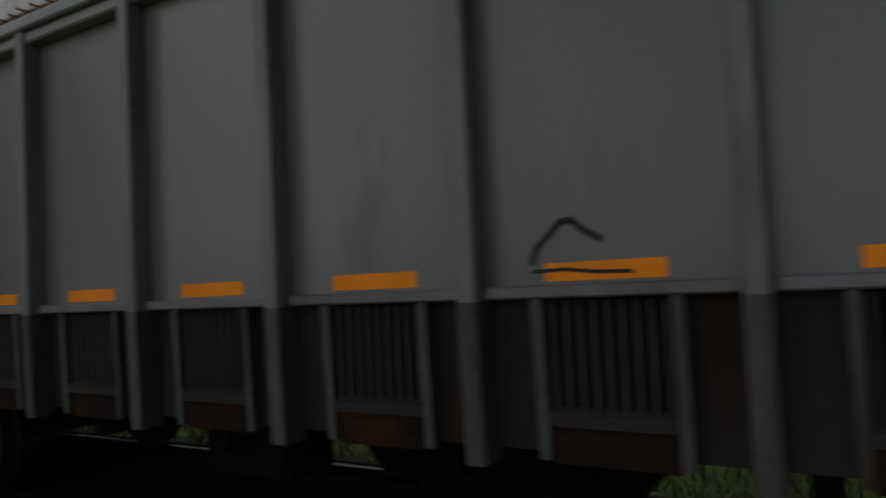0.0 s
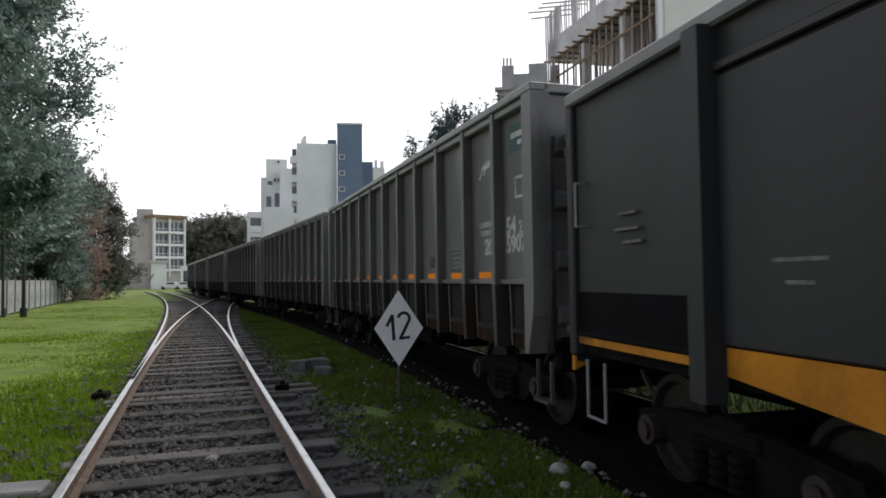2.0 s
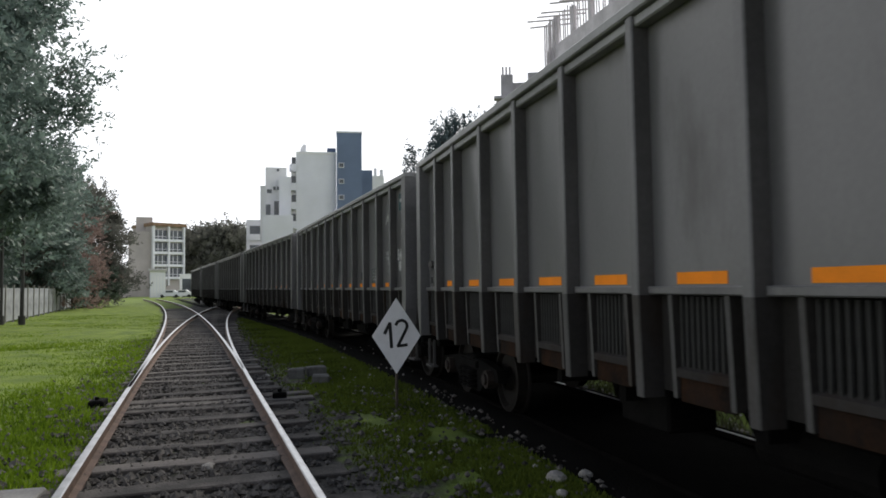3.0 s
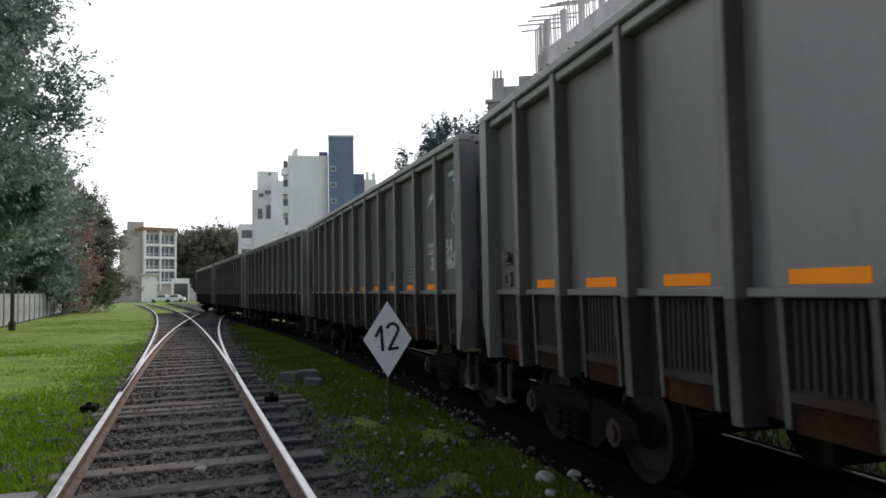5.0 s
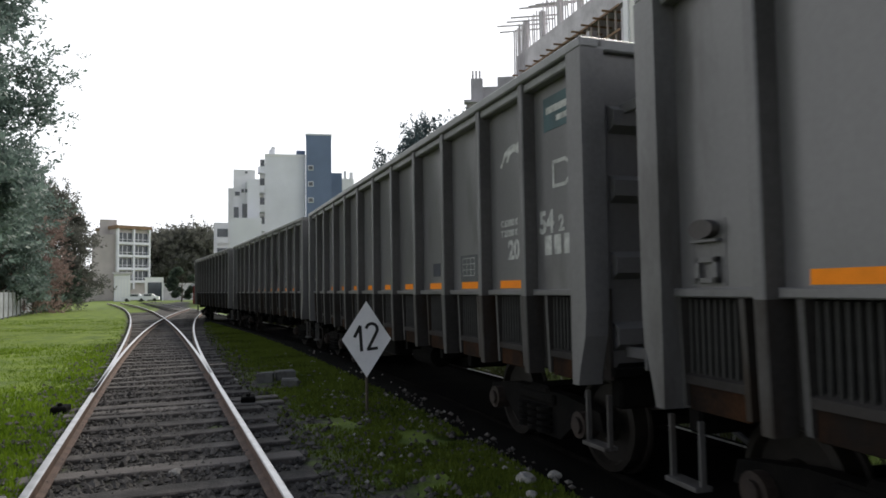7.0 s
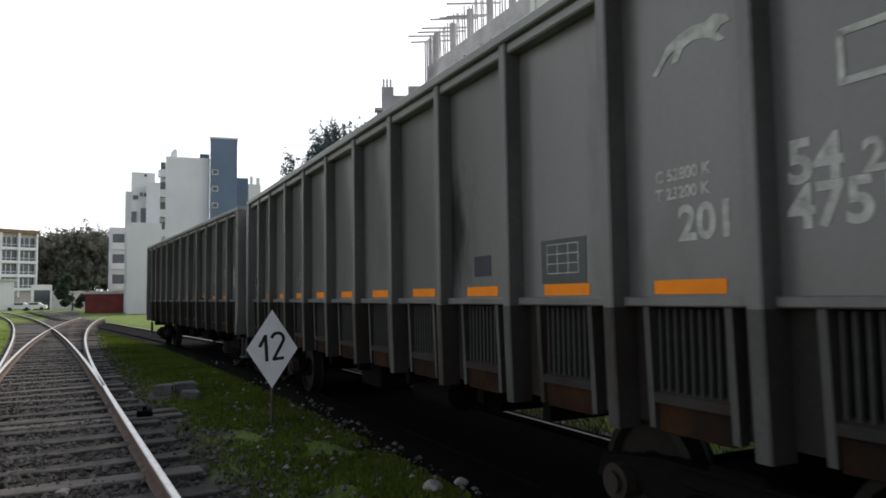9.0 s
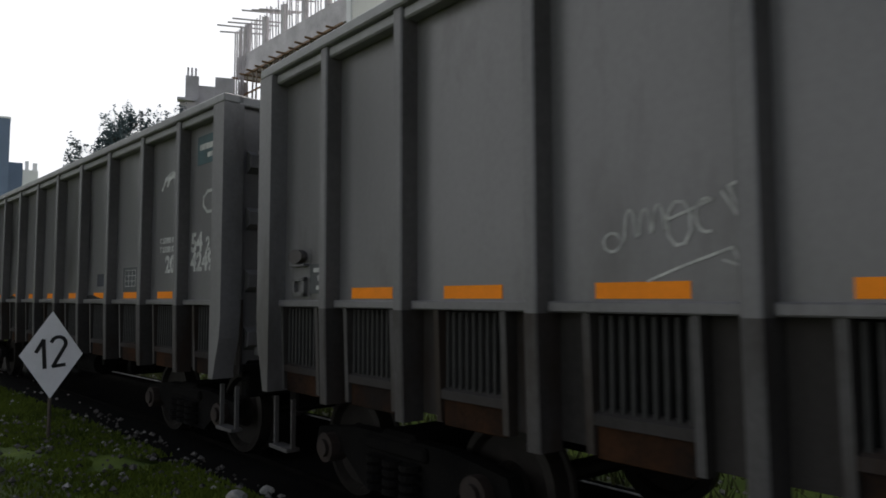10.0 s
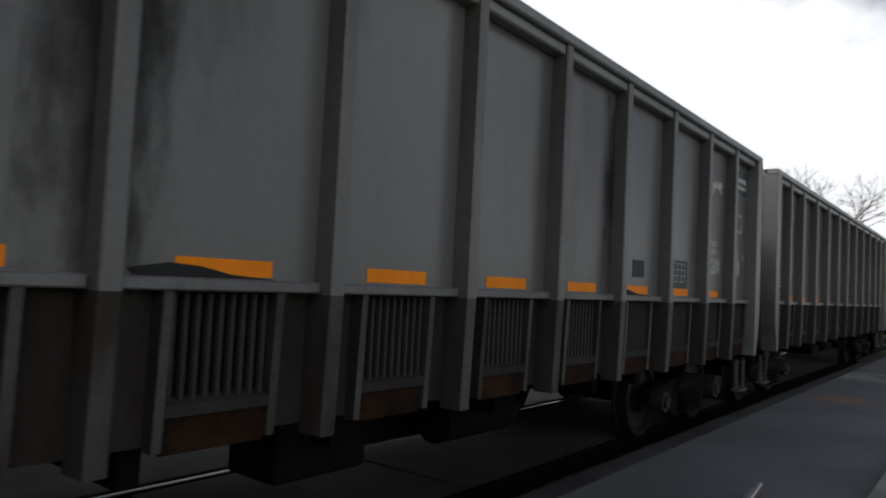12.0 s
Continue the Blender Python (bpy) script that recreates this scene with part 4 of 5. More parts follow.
def spray_cloud(centres, count, size, rnd):
    """Leaves set along short twigs that point outwards, so that the outline breaks into sprays."""
    vs, fs = [], []
    for _ in range(count // 9):
        (cx, cy, cz), (rx, ry, rz) = rnd.choice(centres)
        p = Vector((cx + rnd.gauss(0, 0.5) * rx, cy + rnd.gauss(0, 0.5) * ry, cz + rnd.gauss(0, 0.5) * rz))
        d = Vector((p.x, p.y, 0)).normalized() * 0.9 + Vector((rnd.gauss(0, 0.55), rnd.gauss(0, 0.55), rnd.gauss(0.25, 0.45)))
        d.normalize()
        side = d.cross(Vector((rnd.gauss(0, 1), rnd.gauss(0, 1), rnd.gauss(0, 1)))).normalized()
        other = d.cross(side)
        for k in range(9):
            root = p + d * size * 0.5 * k
            ang = k * 2.4 + rnd.gauss(0, 0.3)
            a = (d * 0.75 + side * math.cos(ang) + other * math.sin(ang)).normalized()
            b = a.cross(d).normalized()
            s = size * (0.7 + 0.6 * rnd.random())
            n = len(vs)
            vs += [root, root + a * s + b * s * 0.42, root + a * s * 1.9, root + a * s - b * s * 0.42]
            fs.append((n, n + 1, n + 2, n + 3))
    return vs, fs


def make_tree(name, at, height, crown, leaves, size, mat, label, seed, trunk=0.22, bare=0.25, clumps=22, cat="tree", spire=0.75, tuft=1.0, sprays=False):
    rnd = random.Random(seed)
    t = empty(name, at, label=label, category=cat)
    bm = bmesh.new()
    tips = []
    tube(bm, (0, 0, -0.3), (0.1, 0.05, height * bare), trunk, trunk * 0.75, seg=10)
    tube(bm, (0.1, 0.05, height * bare), (0.05, 0, height * 0.85), trunk * 0.75, trunk * 0.15, seg=8)
    for i in range(clumps):
        h = height * (bare + (0.97 - bare) * rnd.random())
        a = rnd.random() * 6.28
        rel = (h / height - bare) / (1 - bare)
        r = crown * (0.35 + 0.75 * math.sin(math.pi * min(1, 0.18 + 0.80 * rel))) * (0.45 + 0.5 * rnd.random())
        tip = (math.cos(a) * r, math.sin(a) * r, h)
        tube(bm, (0.08, 0.03, max(height * bare * 0.9, h - r * 0.7)), tip, trunk * 0.28, trunk * 0.06, seg=5)
        cs = crown * (0.14 + 0.20 * rnd.random()) * tuft
        tips.append((tip, (cs, cs, cs * spire)))
    part("trunk", bm, BARK, t, "rough brown trunk and limbs")
    vs, fs = spray_cloud(tips, leaves, size, rnd) if sprays else leaf_cloud(tips, leaves, size, rnd, 0.3)
    me = bpy.data.meshes.new("crown")
    me.from_pydata(vs, [], fs)
    me.materials.append(mat)
    part("crown", me, None, t, "uneven leafy crown")
    return t


def make_trees():
    make_tree("broadleaf_tree", (-11.6, 30.0, 0), 15.5, 3.9, 68000, 0.125, LEAF, "tall green broadleaf tree at the lawn's edge", 11, 0.26, 0.24, 90, spire=1.0, tuft=1.35, sprays=True)
    make_tree("broadleaf_tree", (-16.4, 41.0, 0), 13.0, 4.6, 44000, 0.15, LEAF, "green broadleaf tree behind the panel fence", 12, 0.26, 0.16, 70, spire=1.0, tuft=1.3, sprays=True)
    make_tree("broadleaf_tree", (-17.6, 57.0, 0), 12.8, 4.4, 44000, 0.16, LEAF, "green tree behind the panel fence", 13, 0.25, 0.10, 80, spire=1.0, tuft=1.3, sprays=True)
    make_tree("broadleaf_tree", (-17.4, 74.0, 0), 11.2, 4.0, 44000, 0.16, PINE, "grey-green tree past the fence's end", 14, 0.25, 0.04, 80, spire=1.0, tuft=1.3, sprays=True)
    make_tree("reddish_shrub_tree", (-15.7, 62.0, 0), 7.4, 2.8, 17000, 0.10, LEAFRED, "reddish half-bare small tree beside the fence", 15, 0.12, 0.06, 60, spire=1.0, tuft=1.4, sprays=True)
    make_tree("shrub", (-15.9, 71.0, 0), 4.2, 1.9, 7000, 0.11, LEAFDARK, "dense dark shrub at the fence's end", 16, 0.08, 0.05, 30, "shrub", tuft=1.4, sprays=True)
    # wide umbrella pines behind the far street
    for i, (x, y, h, c) in enumerate(((-17.5, 178, 15.0, 7.5), (-12.5, 180, 17.0, 8.5), (-7.0, 184, 15.5, 7.5))):
        make_tree("umbrella_pine", (x, y, 0), h, c, 30000, 0.36, PINE, "broad dark pine crown behind the far street", 20 + i, 0.5, 0.3, 60, tuft=1.3, sprays=True)
    make_tree("shrub", (-9.6, 128, 0), 6.0, 2.6, 5000, 0.35, LEAFDARK, "round dark shrub at the far end of the tracks", 25, 0.15, 0.1, 14, "shrub")
    # tree behind the train under the building site
    for k, (x, y, h, c) in enumerate(((8.9, 42, 10.6, 1.7), (10.1, 41, 12.4, 1.6), (11.3, 43, 13.6, 1.8), (12.7, 42, 13.0, 1.8), (14.0, 43.5, 13.8, 1.9), (15.4, 44, 13.6, 1.9))):
        make_tree("upright_tree", (x, y, 0), h * 0.93, c, 11000, 0.10, SPRIG, "dark upright tree with spiky sprigs behind the train", 30 + k, 0.16, 0.2, 120, spire=4.5, tuft=0.5)


make_trees()


def make_bare_tree(at, height, seed):
    rnd = random.Random(seed)
    t = empty("bare_tree", at, label="leafless winter tree with fine branches", category="tree", group="bare trees")
    bm = bmesh.new()

    def grow(p, d, length, r, depth):
        q = p + d * length
        tube(bm, p, q, r, r * 0.7, seg=5 if depth > 3 else 3)
        if depth == 0:
            return
        for _ in range(3 if depth > 1 else 2):
            nd = (d + Vector((rnd.gauss(0, 0.55), rnd.gauss(0, 0.55), rnd.gauss(0.1, 0.35)))).normalized()
            grow(q, nd, length * (0.62 + 0.2 * rnd.random()), r * 0.62, depth - 1)
    grow(Vector((0, 0, -0.2)), Vector((0, 0, 1)), height * 0.25, 0.15, 6)
    part("branch_crown", bm, material("grey_bark", (0.2, 0.18, 0.165), 0.95, 0, 0.3, 4, 30, 0.2), t, "pale grey bare branches")


make_bare_tree((7.5, -48, 0), 13.0, 3)
make_bare_tree((3.5, -62, 0), 13.0, 7)
make_bare_tree((12.5, -60, 0), 11.0, 9)


# ---- buildings ----
def place(az, dist):
    az -= 1.97
    return math.sin(radians(az)) * dist, math.cos(radians(az)) * dist


def bearing_wall(name, az0, az1, dist, z0, z1, depth, mat, parent, label="", dist1=None):
    """A block whose front stands between two bearings from the yard."""
    x0, y0 = place(az0, dist)
    x1, y1 = place(az1, dist1 or dist)
    d = Vector((x1 - x0, y1 - y0, 0))
    ang = math.atan2(d.y, d.x)
    bm = bmesh.new()
    box(bm, 0, d.length, 0, depth, z0, z1)
    ob = part(name, bm, mat, parent, label)
    ob.location = (x0, y0, 0)
    ob.rotation_euler = (0, 0, ang)
    return ob, d.length


def window_on(host, x, z, w, h, frame_mat, pane_mat=None):
    fr = boxed("window", (x - w / 2 - 0.08, x + w / 2 + 0.08, -0.10, 0.05, z - h / 2 - 0.08, z + h / 2 + 0.08), frame_mat, host)
    boxed("pane", (x - w / 2, x + w / 2, -0.13, -0.10, z - h / 2, z + h / 2), pane_mat or GLASS, fr)


def up(el, dist):
    return 1.6 + dist * math.tan(radians(el + 0.17))


def make_buildings():
    # white apartment block with stepped balconies and a blue stair tower
    D = 95
    b = empty("apartment_block", label="white rendered apartment block with stepped balconies", category="building")
    main, ln = bearing_wall("wall", 3.84, 7.05, D, 0, up(10.45, D), 12, WALLGREY, b, "pale blank side wall")
    wing, l2 = bearing_wall("wall", 1.45, 3.1, D - 1, 0, up(9.35, D - 1), 10, WALLWHITE, b, "white front wing")
    bearing_wall("wall", 1.05, 1.5, D, 0, up(7.9, D), 9, WALLWHITE, b, "white set-back wing")
    bearing_wall("wall", 2.5, 3.45, D - 3, 0, up(8.65, D - 3), 6, WALLGREY, b, "blank nearer wall")
    low, l3 = bearing_wall("wall", 1.2, 3.6, D - 8, 0, up(5.6, D - 8), 4, WALLGREY, b, "lower blank wing")
    for x, z, w, h in ((0.35, 11.6, 0.6, 1.7), (1.45, 11.9, 0.7, 2.0), (1.15, 14.6, 0.35, 0.45), (1.6, 14.6, 0.3, 0.45), (0.5, 14.2, 0.6, 0.5), (1.6, 17.0, 0.3, 0.3)):
        window_on(wing, x, z, w, h, WALLWHITE)
    stack, l31 = bearing_wall("stair_bay", 3.45, 3.84, D + 0.6, 0, up(9.6, D), 8, WALLWHITE, b, "recessed stack of balconies")
    for i in range(4):
        z = up(4.6, D) + 2.55 * i
        boxed("balcony_recess", (0.05, l31 - 0.02, -0.06, 0.05, z + 0.2, z + 1.9), GLASS, stack)
        bm = bmesh.new()
        prism(bm, [(-0.25, 0.0), (0.0, -0.85), (l31, -0.95), (l31, 0.0)], z - 0.1, z + 0.08, "z")
        prism(bm, [(-0.25, 0.0), (0.0, -0.85), (l31, -0.95), (l31, -0.85), (0.08, -0.75), (-0.15, 0.0)], z + 0.08, z + 0.85, "z")
        part("balcony", bm, WALLGREY, stack, "curved concrete balcony with parapet")
    boxed("roof_parapet", (0, ln, -0.05, 12, up(10.45, D), up(10.65, D)), WALLWHITE, main)
    bm = bmesh.new()
    prism(bm, [(0.5, up(10.6, D)), (0.55, up(11.0, D)), (0.95, up(11.35, D)), (1.3, up(11.3, D)), (1.3, up(10.6, D))], 1, 2, "y")
    part("chimney", bm, WALLGREY, main, "white stepped chimney")
    boxed("roof_tank_house", (ln - 1.2, ln - 0.02, 2, 4, up(10.6, D), up(11.2, D)), WALLBLUE, main, "dark rooftop housing")
    b2 = empty("blue_tower_block", label="blue-grey clad tower with small white windows", category="building")
    tw, l4 = bearing_wall("wall", 7.07, 9.1, D - 1, 0, up(12.2, D - 1), 11, WALLBLUE, b2, "blue-grey cladding")
    boxed("roof_parapet", (-0.06, l4 + 0.06, -0.06, 11, up(12.2, D - 1), up(12.32, D - 1)), WALLGREY, tw, "thin pale coping")
    t2, l5 = bearing_wall("wall", 9.1, 9.95, D + 2, 0, up(9.25, D + 2), 8, WALLBLUE, b2)
    t3, l6 = bearing_wall("wall", 9.95, 10.9, D + 2, 0, up(8.8, D + 2), 8, WALLWHITE, b2, "white rendered annex")
    boxed("chimney", (0.2, 0.6, 1, 1.6, up(8.8, D + 2), up(9.5, D + 2)), WALLWHITE, t3)
    boxed("chimney", (1.0, 1.5, 1, 1.6, up(8.8, D + 2), up(9.4, D + 2)), WALLWHITE, t3)
    for i in range(4):
        window_on(tw, 0.62, up(5.7, D) + 2.15 * i, 0.55, 0.5, WALLGREY)
    # small flats with dark balconies, nearer the street
    b3 = empty("balcony_flats", label="grey flats with dark recessed balconies", category="building")
    fl, l7 = bearing_wall("wall", 0.0, 1.25, 110, 0, up(5.2, 110), 10, WALLGREY, b3, "grey rendered wall")
    for i in range(3):
        z = 3.2 + 2.9 * i
        boxed("balcony_recess", (0.5, l7 - 0.1, -0.06, 0.1, z, z + 2.0), GLASS, fl)
        boxed("balcony", (0.4, l7, -0.9, -0.05, z - 0.2, z + 0.7), WALLGREY, fl)
    # far four-storey building with a stair tower
    D = 165
    b4 = empty("far_apartment_building", label="beige four-storey building with rows of balconies", category="building")
    fw, l8 = bearing_wall("wall", -6.9, -4.65, D, 0, up(4.6, D), 10, WALLBEIGE, b4, "grey-beige front with balcony rows", D + 3)
    bearing_wall("wall", -8.5, -6.9, D + 1, 0, up(4.2, D), 10, WALLBEIGE, b4, "beige blank side wall")
    bearing_wall("stair_tower", -8.0, -6.85, D + 3, 0, up(5.35, D), 6, WALLBEIGE, b4)
    boxed("roof_slab", (-0.3, l8 + 0.3, -0.9, 10, up(4.6, D), up(4.85, D)), TIMBER, fw, "dark flat roof edge")
    for x in (0.0, l8 * 0.47, l8 - 0.35):
        boxed("pier", (x, x + 0.35, -0.85, 0.0, 2.4, up(4.6, D)), WALLGREY, fw, "pale pier between the bays")
    for i in range(4):
        z = 4.2 + 2.75 * i
        for x0, x1 in ((0.4, l8 * 0.47 - 0.05), (l8 * 0.47 + 0.4, l8 - 0.4)):
            w = boxed("window", (x0, x1, -0.06, 0.05, z, z + 2.1), GLASS, fw)
            for k in range(1, 3):
                xk = x0 + (x1 - x0) * k / 3
                boxed("mullion", (xk - 0.06, xk + 0.06, -0.1, -0.06, z, z + 2.1), WALLGREY, w)
            boxed("balcony", (x0 - 0.04, x1 + 0.04, -0.8, -0.1, z - 0.45, z + 0.1), WALLGREY, fw)
            boxed("balcony_rail", (x0, x1, -0.8, -0.74, z + 0.55, z + 0.65), WALLGREY, fw)
    # street front under it
    b5 = empty("shop_building", label="low pale shop front beside the far street", category="building")
    sh, l10 = bearing_wall("wall", -7.0, -5.9, 148, 0, 5.2, 6, WALLGREY, b5, "pale striped shutters")
    for i in range(5):
        boxed("shutter", (0.2 + i * 0.55, 0.6 + i * 0.55, -0.06, 0.02, 0.2, 4.2), WALLWHITE, sh)
    boxed("roof", (-0.3, l10 + 0.3, -0.6, 6, 5.2, 5.6), RAWCON, sh)
    bar, l11 = bearing_wall("portal", -4.9, -3.6, 150, 0, 4.6, 1, WALLWHITE, b5, "white portal frame")
    boxed("dark_opening", (0.5, l11 - 0.3, -0.05, 0.02, 0, 3.6), GLASS, bar)
    # street wall that closes the far end
    b6 = empty("street_wall", label="long low grey wall along the far street", category="wall", kind="structure")
    bearing_wall("wall", -24, -8.5, 150, 0, 5.0, 1, WALLBEIGE, b6)
    bearing_wall("wall", -3.6, 1.2, 150, 0, 3.4, 1, RAWCON, b6)
    # red brick-coloured shed to the right of the tracks
    b7 = empty("red_shed", label="low dark red shed beside the tracks", category="shed")
    s7, l = bearing_wall("wall", -1.5, 2.6, 100, 0, 2.4, 5, REDPAINT, b7, "dark red wall")
    boxed("roof", (-0.2, l + 0.2, -0.2, 5.2, 2.4, 2.7), RAWCON, s7)
    for i in range(2):
        car = empty("parked_car", (*place(-5.6 + i * 0.9, 140), 0), label="pale parked car at the far street", category="car", group="parked cars")
        bm = bmesh.new()
        prism(bm, [(-2.0, 0.3), (-2.0, 0.8), (-1.3, 0.9), (-0.7, 1.4), (0.8, 1.4), (1.4, 0.95), (2.0, 0.85), (2.0, 0.3)], -0.8, 0.8, "y")
        part("body", bm, WALLWHITE if i else WALLGREY, car)
        boxed("windscreen", (-0.6, 0.7, -0.82, 0.82, 0.95, 1.3), GLASS, car)
        for wx in (-1.25, 1.25):
            bm = bmesh.new()
            tube(bm, (wx, -0.83, 0.3), (wx, 0.83, 0.3), 0.3, seg=14)
            part("wheel", bm, POLE, car)


make_buildings()


def make_site():
    """Concrete frame under construction behind the train, with rebar and timber props."""
    b = empty("construction_building", label="raw concrete frame under construction with props and rebar", category="building")
    b.location = (20.0, 48.2, 0)
    b.rotation_euler = (0, 0, radians(-88))   # the long front runs beside the tracks
    L, beam = 15.6, 17.5
    storeys = [beam - 6.4, beam - 3.2]
    for z in storeys:
        boxed("floor_slab", (0, L, 0, 9, z - 0.3, z), RAWCON, b, "raw concrete slab edge")
    boxed("top_slab", (0, L, 0.3, 9, beam, beam + 0.3), RAWCON, b, "raw concrete top slab")
    boxed("upper_beam", (0, L, -0.05, 0.28, beam - 0.05, beam + 1.45), RAWCON, b, "deep concrete edge beam")
    boxed("base_wall", (0, L, 0.6, 9, 0, beam - 6.7), RAWCON, b)
    boxed("back_wall", (0, L, 6.0, 6.2, beam - 6.4, beam), material("red_hollow_brick", (0.20, 0.085, 0.06), 0.9, 0, 0.3, 1.0, 12, 0.2), b, "red hollow-brick back wall")
    for z in storeys:
        for x in (0.0, 5.0, 10.0, L - 1.7):
            boxed("column", (x, x + (1.5 if x > 12 else 0.4), 0.05, 0.6, z, z + 2.9), RAWCON, b)
    rnd = random.Random(4)
    for i in range(17):
        x = 0.5 + i * 0.79 + rnd.gauss(0, 0.1)
        for depth in (0.1, 1.9):
            bm = bmesh.new()
            foot = x + rnd.gauss(0, 0.12)
            tube(bm, (foot, depth, storeys[1]), (x, depth, beam - 0.02), 0.075, 0.06, seg=6)
            part("prop", bm, material("pale_timber_prop", (0.36, 0.30, 0.27), 0.85, 0, 0.3, 2, 20, 0.2) if i + depth < 0.2 else bpy.data.materials["pale_timber_prop"], b)
    for z in (beam - 1.55, beam - 0.12):
        boxed("timber_rail", (0, L - 1.7, -0.06, 0.0, z, z + 0.13), TIMBER, b)
    for i in range(12):
        bm = bmesh.new()
        x = 0.3 + i * 1.15
        tube(bm, (x, -0.45 - 0.3 * rnd.random(), beam - 0.12), (x + rnd.gauss(0, 0.1), 1.5, beam - 0.1), 0.07, seg=5)
        part("formwork_joist", bm, TIMBER, b)
    for i in range(5):
        bm = bmesh.new()
        tube(bm, (-0.1 + 0.35 * i, -0.2, beam - 2.2), (-0.1 + 0.35 * i, -0.2, beam + 3.4), 0.06, seg=5)
        part("scaffold_pole", bm, RAWCON, b)
    for i in range(38):
        x = 0.1 + i * 0.385 + rnd.gauss(0, 0.05)
        if i % 7 == 3:
            boxed("starter_column", (x - 0.2, x + 0.2, 0.0, 0.3, beam + 1.45, beam + 3.3 + 0.4 * rnd.random()), RAWCON, b, "stub of a poured column")
        bm = bmesh.new()
        tube(bm, (x, 0.1, beam + 1.3), (x + rnd.gauss(0, 0.06), 0.06, beam + 3.5 + rnd.random() * 0.5), 0.05, seg=5)
        part("rebar", bm, RAWCON, b)
    for i in range(13):
        x = 0.0 + i * 1.05
        bm = bmesh.new()
        z = beam + 3.45 + rnd.gauss(0, 0.18)
        tube(bm, (x - 0.9, -1.3 + rnd.gauss(0, 0.2), z), (x + 0.5, 1.8, z + 0.1), 0.065, seg=5)
        part("joist", bm, RAWCON, b)
    # lower stepped wing to its left
    c = empty("stepped_concrete_wing", label="raw concrete stair wing with stub columns", category="building")
    D2 = 50
    h, l = bearing_wall("wall", 21.5, 24.2, D2, 0, up(16.0, D2), 6, RAWCON, c)
    bearing_wall("wall", 20.2, 21.5, D2 + 0.1, 0, up(15.0, D2), 6, RAWCON, c)
    bearing_wall("wall", 22.8, 24.2, D2 - 0.1, 0, up(16.7, D2), 5, RAWCON, c)
    h2, l2 = bearing_wall("wall", 20.6, 21.6, D2 - 0.2, 0, up(16.6, D2), 3, RAWCON, c)
    for i in range(3):
        bm = bmesh.new()
        tube(bm, (0.15 + 0.25 * i, 0.4, up(16.5, D2)), (0.15 + 0.25 * i, 0.4, up(17.3, D2)), 0.08, seg=6)
        part("stub_column", bm, RAWCON, h2)
    boxed("ledge", (-0.5, 0.6, -0.3, 0.3, up(14.7, D2), up(14.9, D2)), RAWCON, h2)
    # white finished block to its right
    e = empty("white_party_wall_block", label="plain white party wall beside the building site", category="building")
    boxed("wall", (19.6, 30, 12, 32.3, 0, 25), material("cream_render", (0.74, 0.72, 0.68), 0.85, 0, 0.08, 0.35, 8, 0.05), e, "cream rendered wall")
    boxed("corner_pilaster", (19.5, 19.75, 31.9, 32.36, 0, 25), WALLWHITE, e)


make_site()


# ---- beyond the train, seen between wagons ----
def make_back_yard():
    w = empty("yard_wall", label="white painted yard wall behind the main track", category="wall", kind="structure")
    boxed("wall", (9.0, 9.25, -26, 7, -0.2, 2.1), WALLWHITE, w)
    boxed("wall", (9.0, 9.25, 7.01, 60, -0.2, 2.0), RAWCON, w)
    boxed("coping", (8.95, 9.30, -26, 7, 2.1, 2.2), RAWCON, w, "grey coping")
    h = empty("pale_house", label="pale grey rendered house behind the yard wall", category="building")
    boxed("wall", (14, 22, -9, 1.5, 0, 10), WALLGREY, h)
    boxed("roof", (13.8, 22.2, -9.2, 1.7, 10, 10.3), RAWCON, h)
    make_tree("yard_tree", (10.8, -1.6, 0), 5.2, 1.5, 6000, 0.16, LEAFDARK, "dark drooping tree behind the yard wall", 41, 0.12, 0.3, 22)
    make_tree("yard_shrub", (7.9, -0.8, 0), 1.5, 0.7, 3000, 0.07, LEAF, "green shrub against the white wall", 42, 0.03, 0.1, 14, "shrub")
    r = empty("red_railing", label="low red pipe railing in front of the wall", category="railing")
    for y in (-3.0, -1.5, 0.0):
        bm = bmesh.new()
        tube(bm, (7.2, y, -0.1), (7.2, y, 0.95), 0.035, seg=8)
        part("post", bm, REDPAINT, r)
    bm = bmesh.new()
    tube(bm, (7.2, -3.0, 0.95), (7.2, 0.0, 0.95), 0.035, seg=8)
    part("bar", bm, REDPAINT, r)


make_back_yard()


# ---- markings and fittings of single wagons ----
def side_shape(name, pts, mat, parent, label="", proud=0.004):
    """A flat painted shape on a wagon's near side; pts are (y, z)."""
    bm = bmesh.new()
    prism(bm, pts, -SIDE - proud, -SIDE + 0.001, "x")
    return part(name, bm, mat, parent, label)


def bar(name, y0, y1, z0, z1, mat, parent, label="", proud=0.004):
    return side_shape(name, [(y0, z0), (y1, z0), (y1, z1), (y0, z1)], mat, parent, label, proud)


def scrawl(name, pts, width, mat, parent, label):
    bm = bmesh.new()
    for (ay, az), (by, bz) in zip(pts, pts[1:]):
        d = Vector((0, by - ay, bz - az))
        if d.length < 1e-5:
            continue
        d.normalize()
        n = Vector((0, -d.z, d.y)) * width / 2
        a, b = Vector((-SIDE - 0.005, ay, az)) - d * width * 0.3, Vector((-SIDE - 0.005, by, bz)) + d * width * 0.3
        bm.faces.new([bm.verts.new(p) for p in (a - n, a + n, b + n, b - n)])
    return part(name, bm, mat, parent, label)


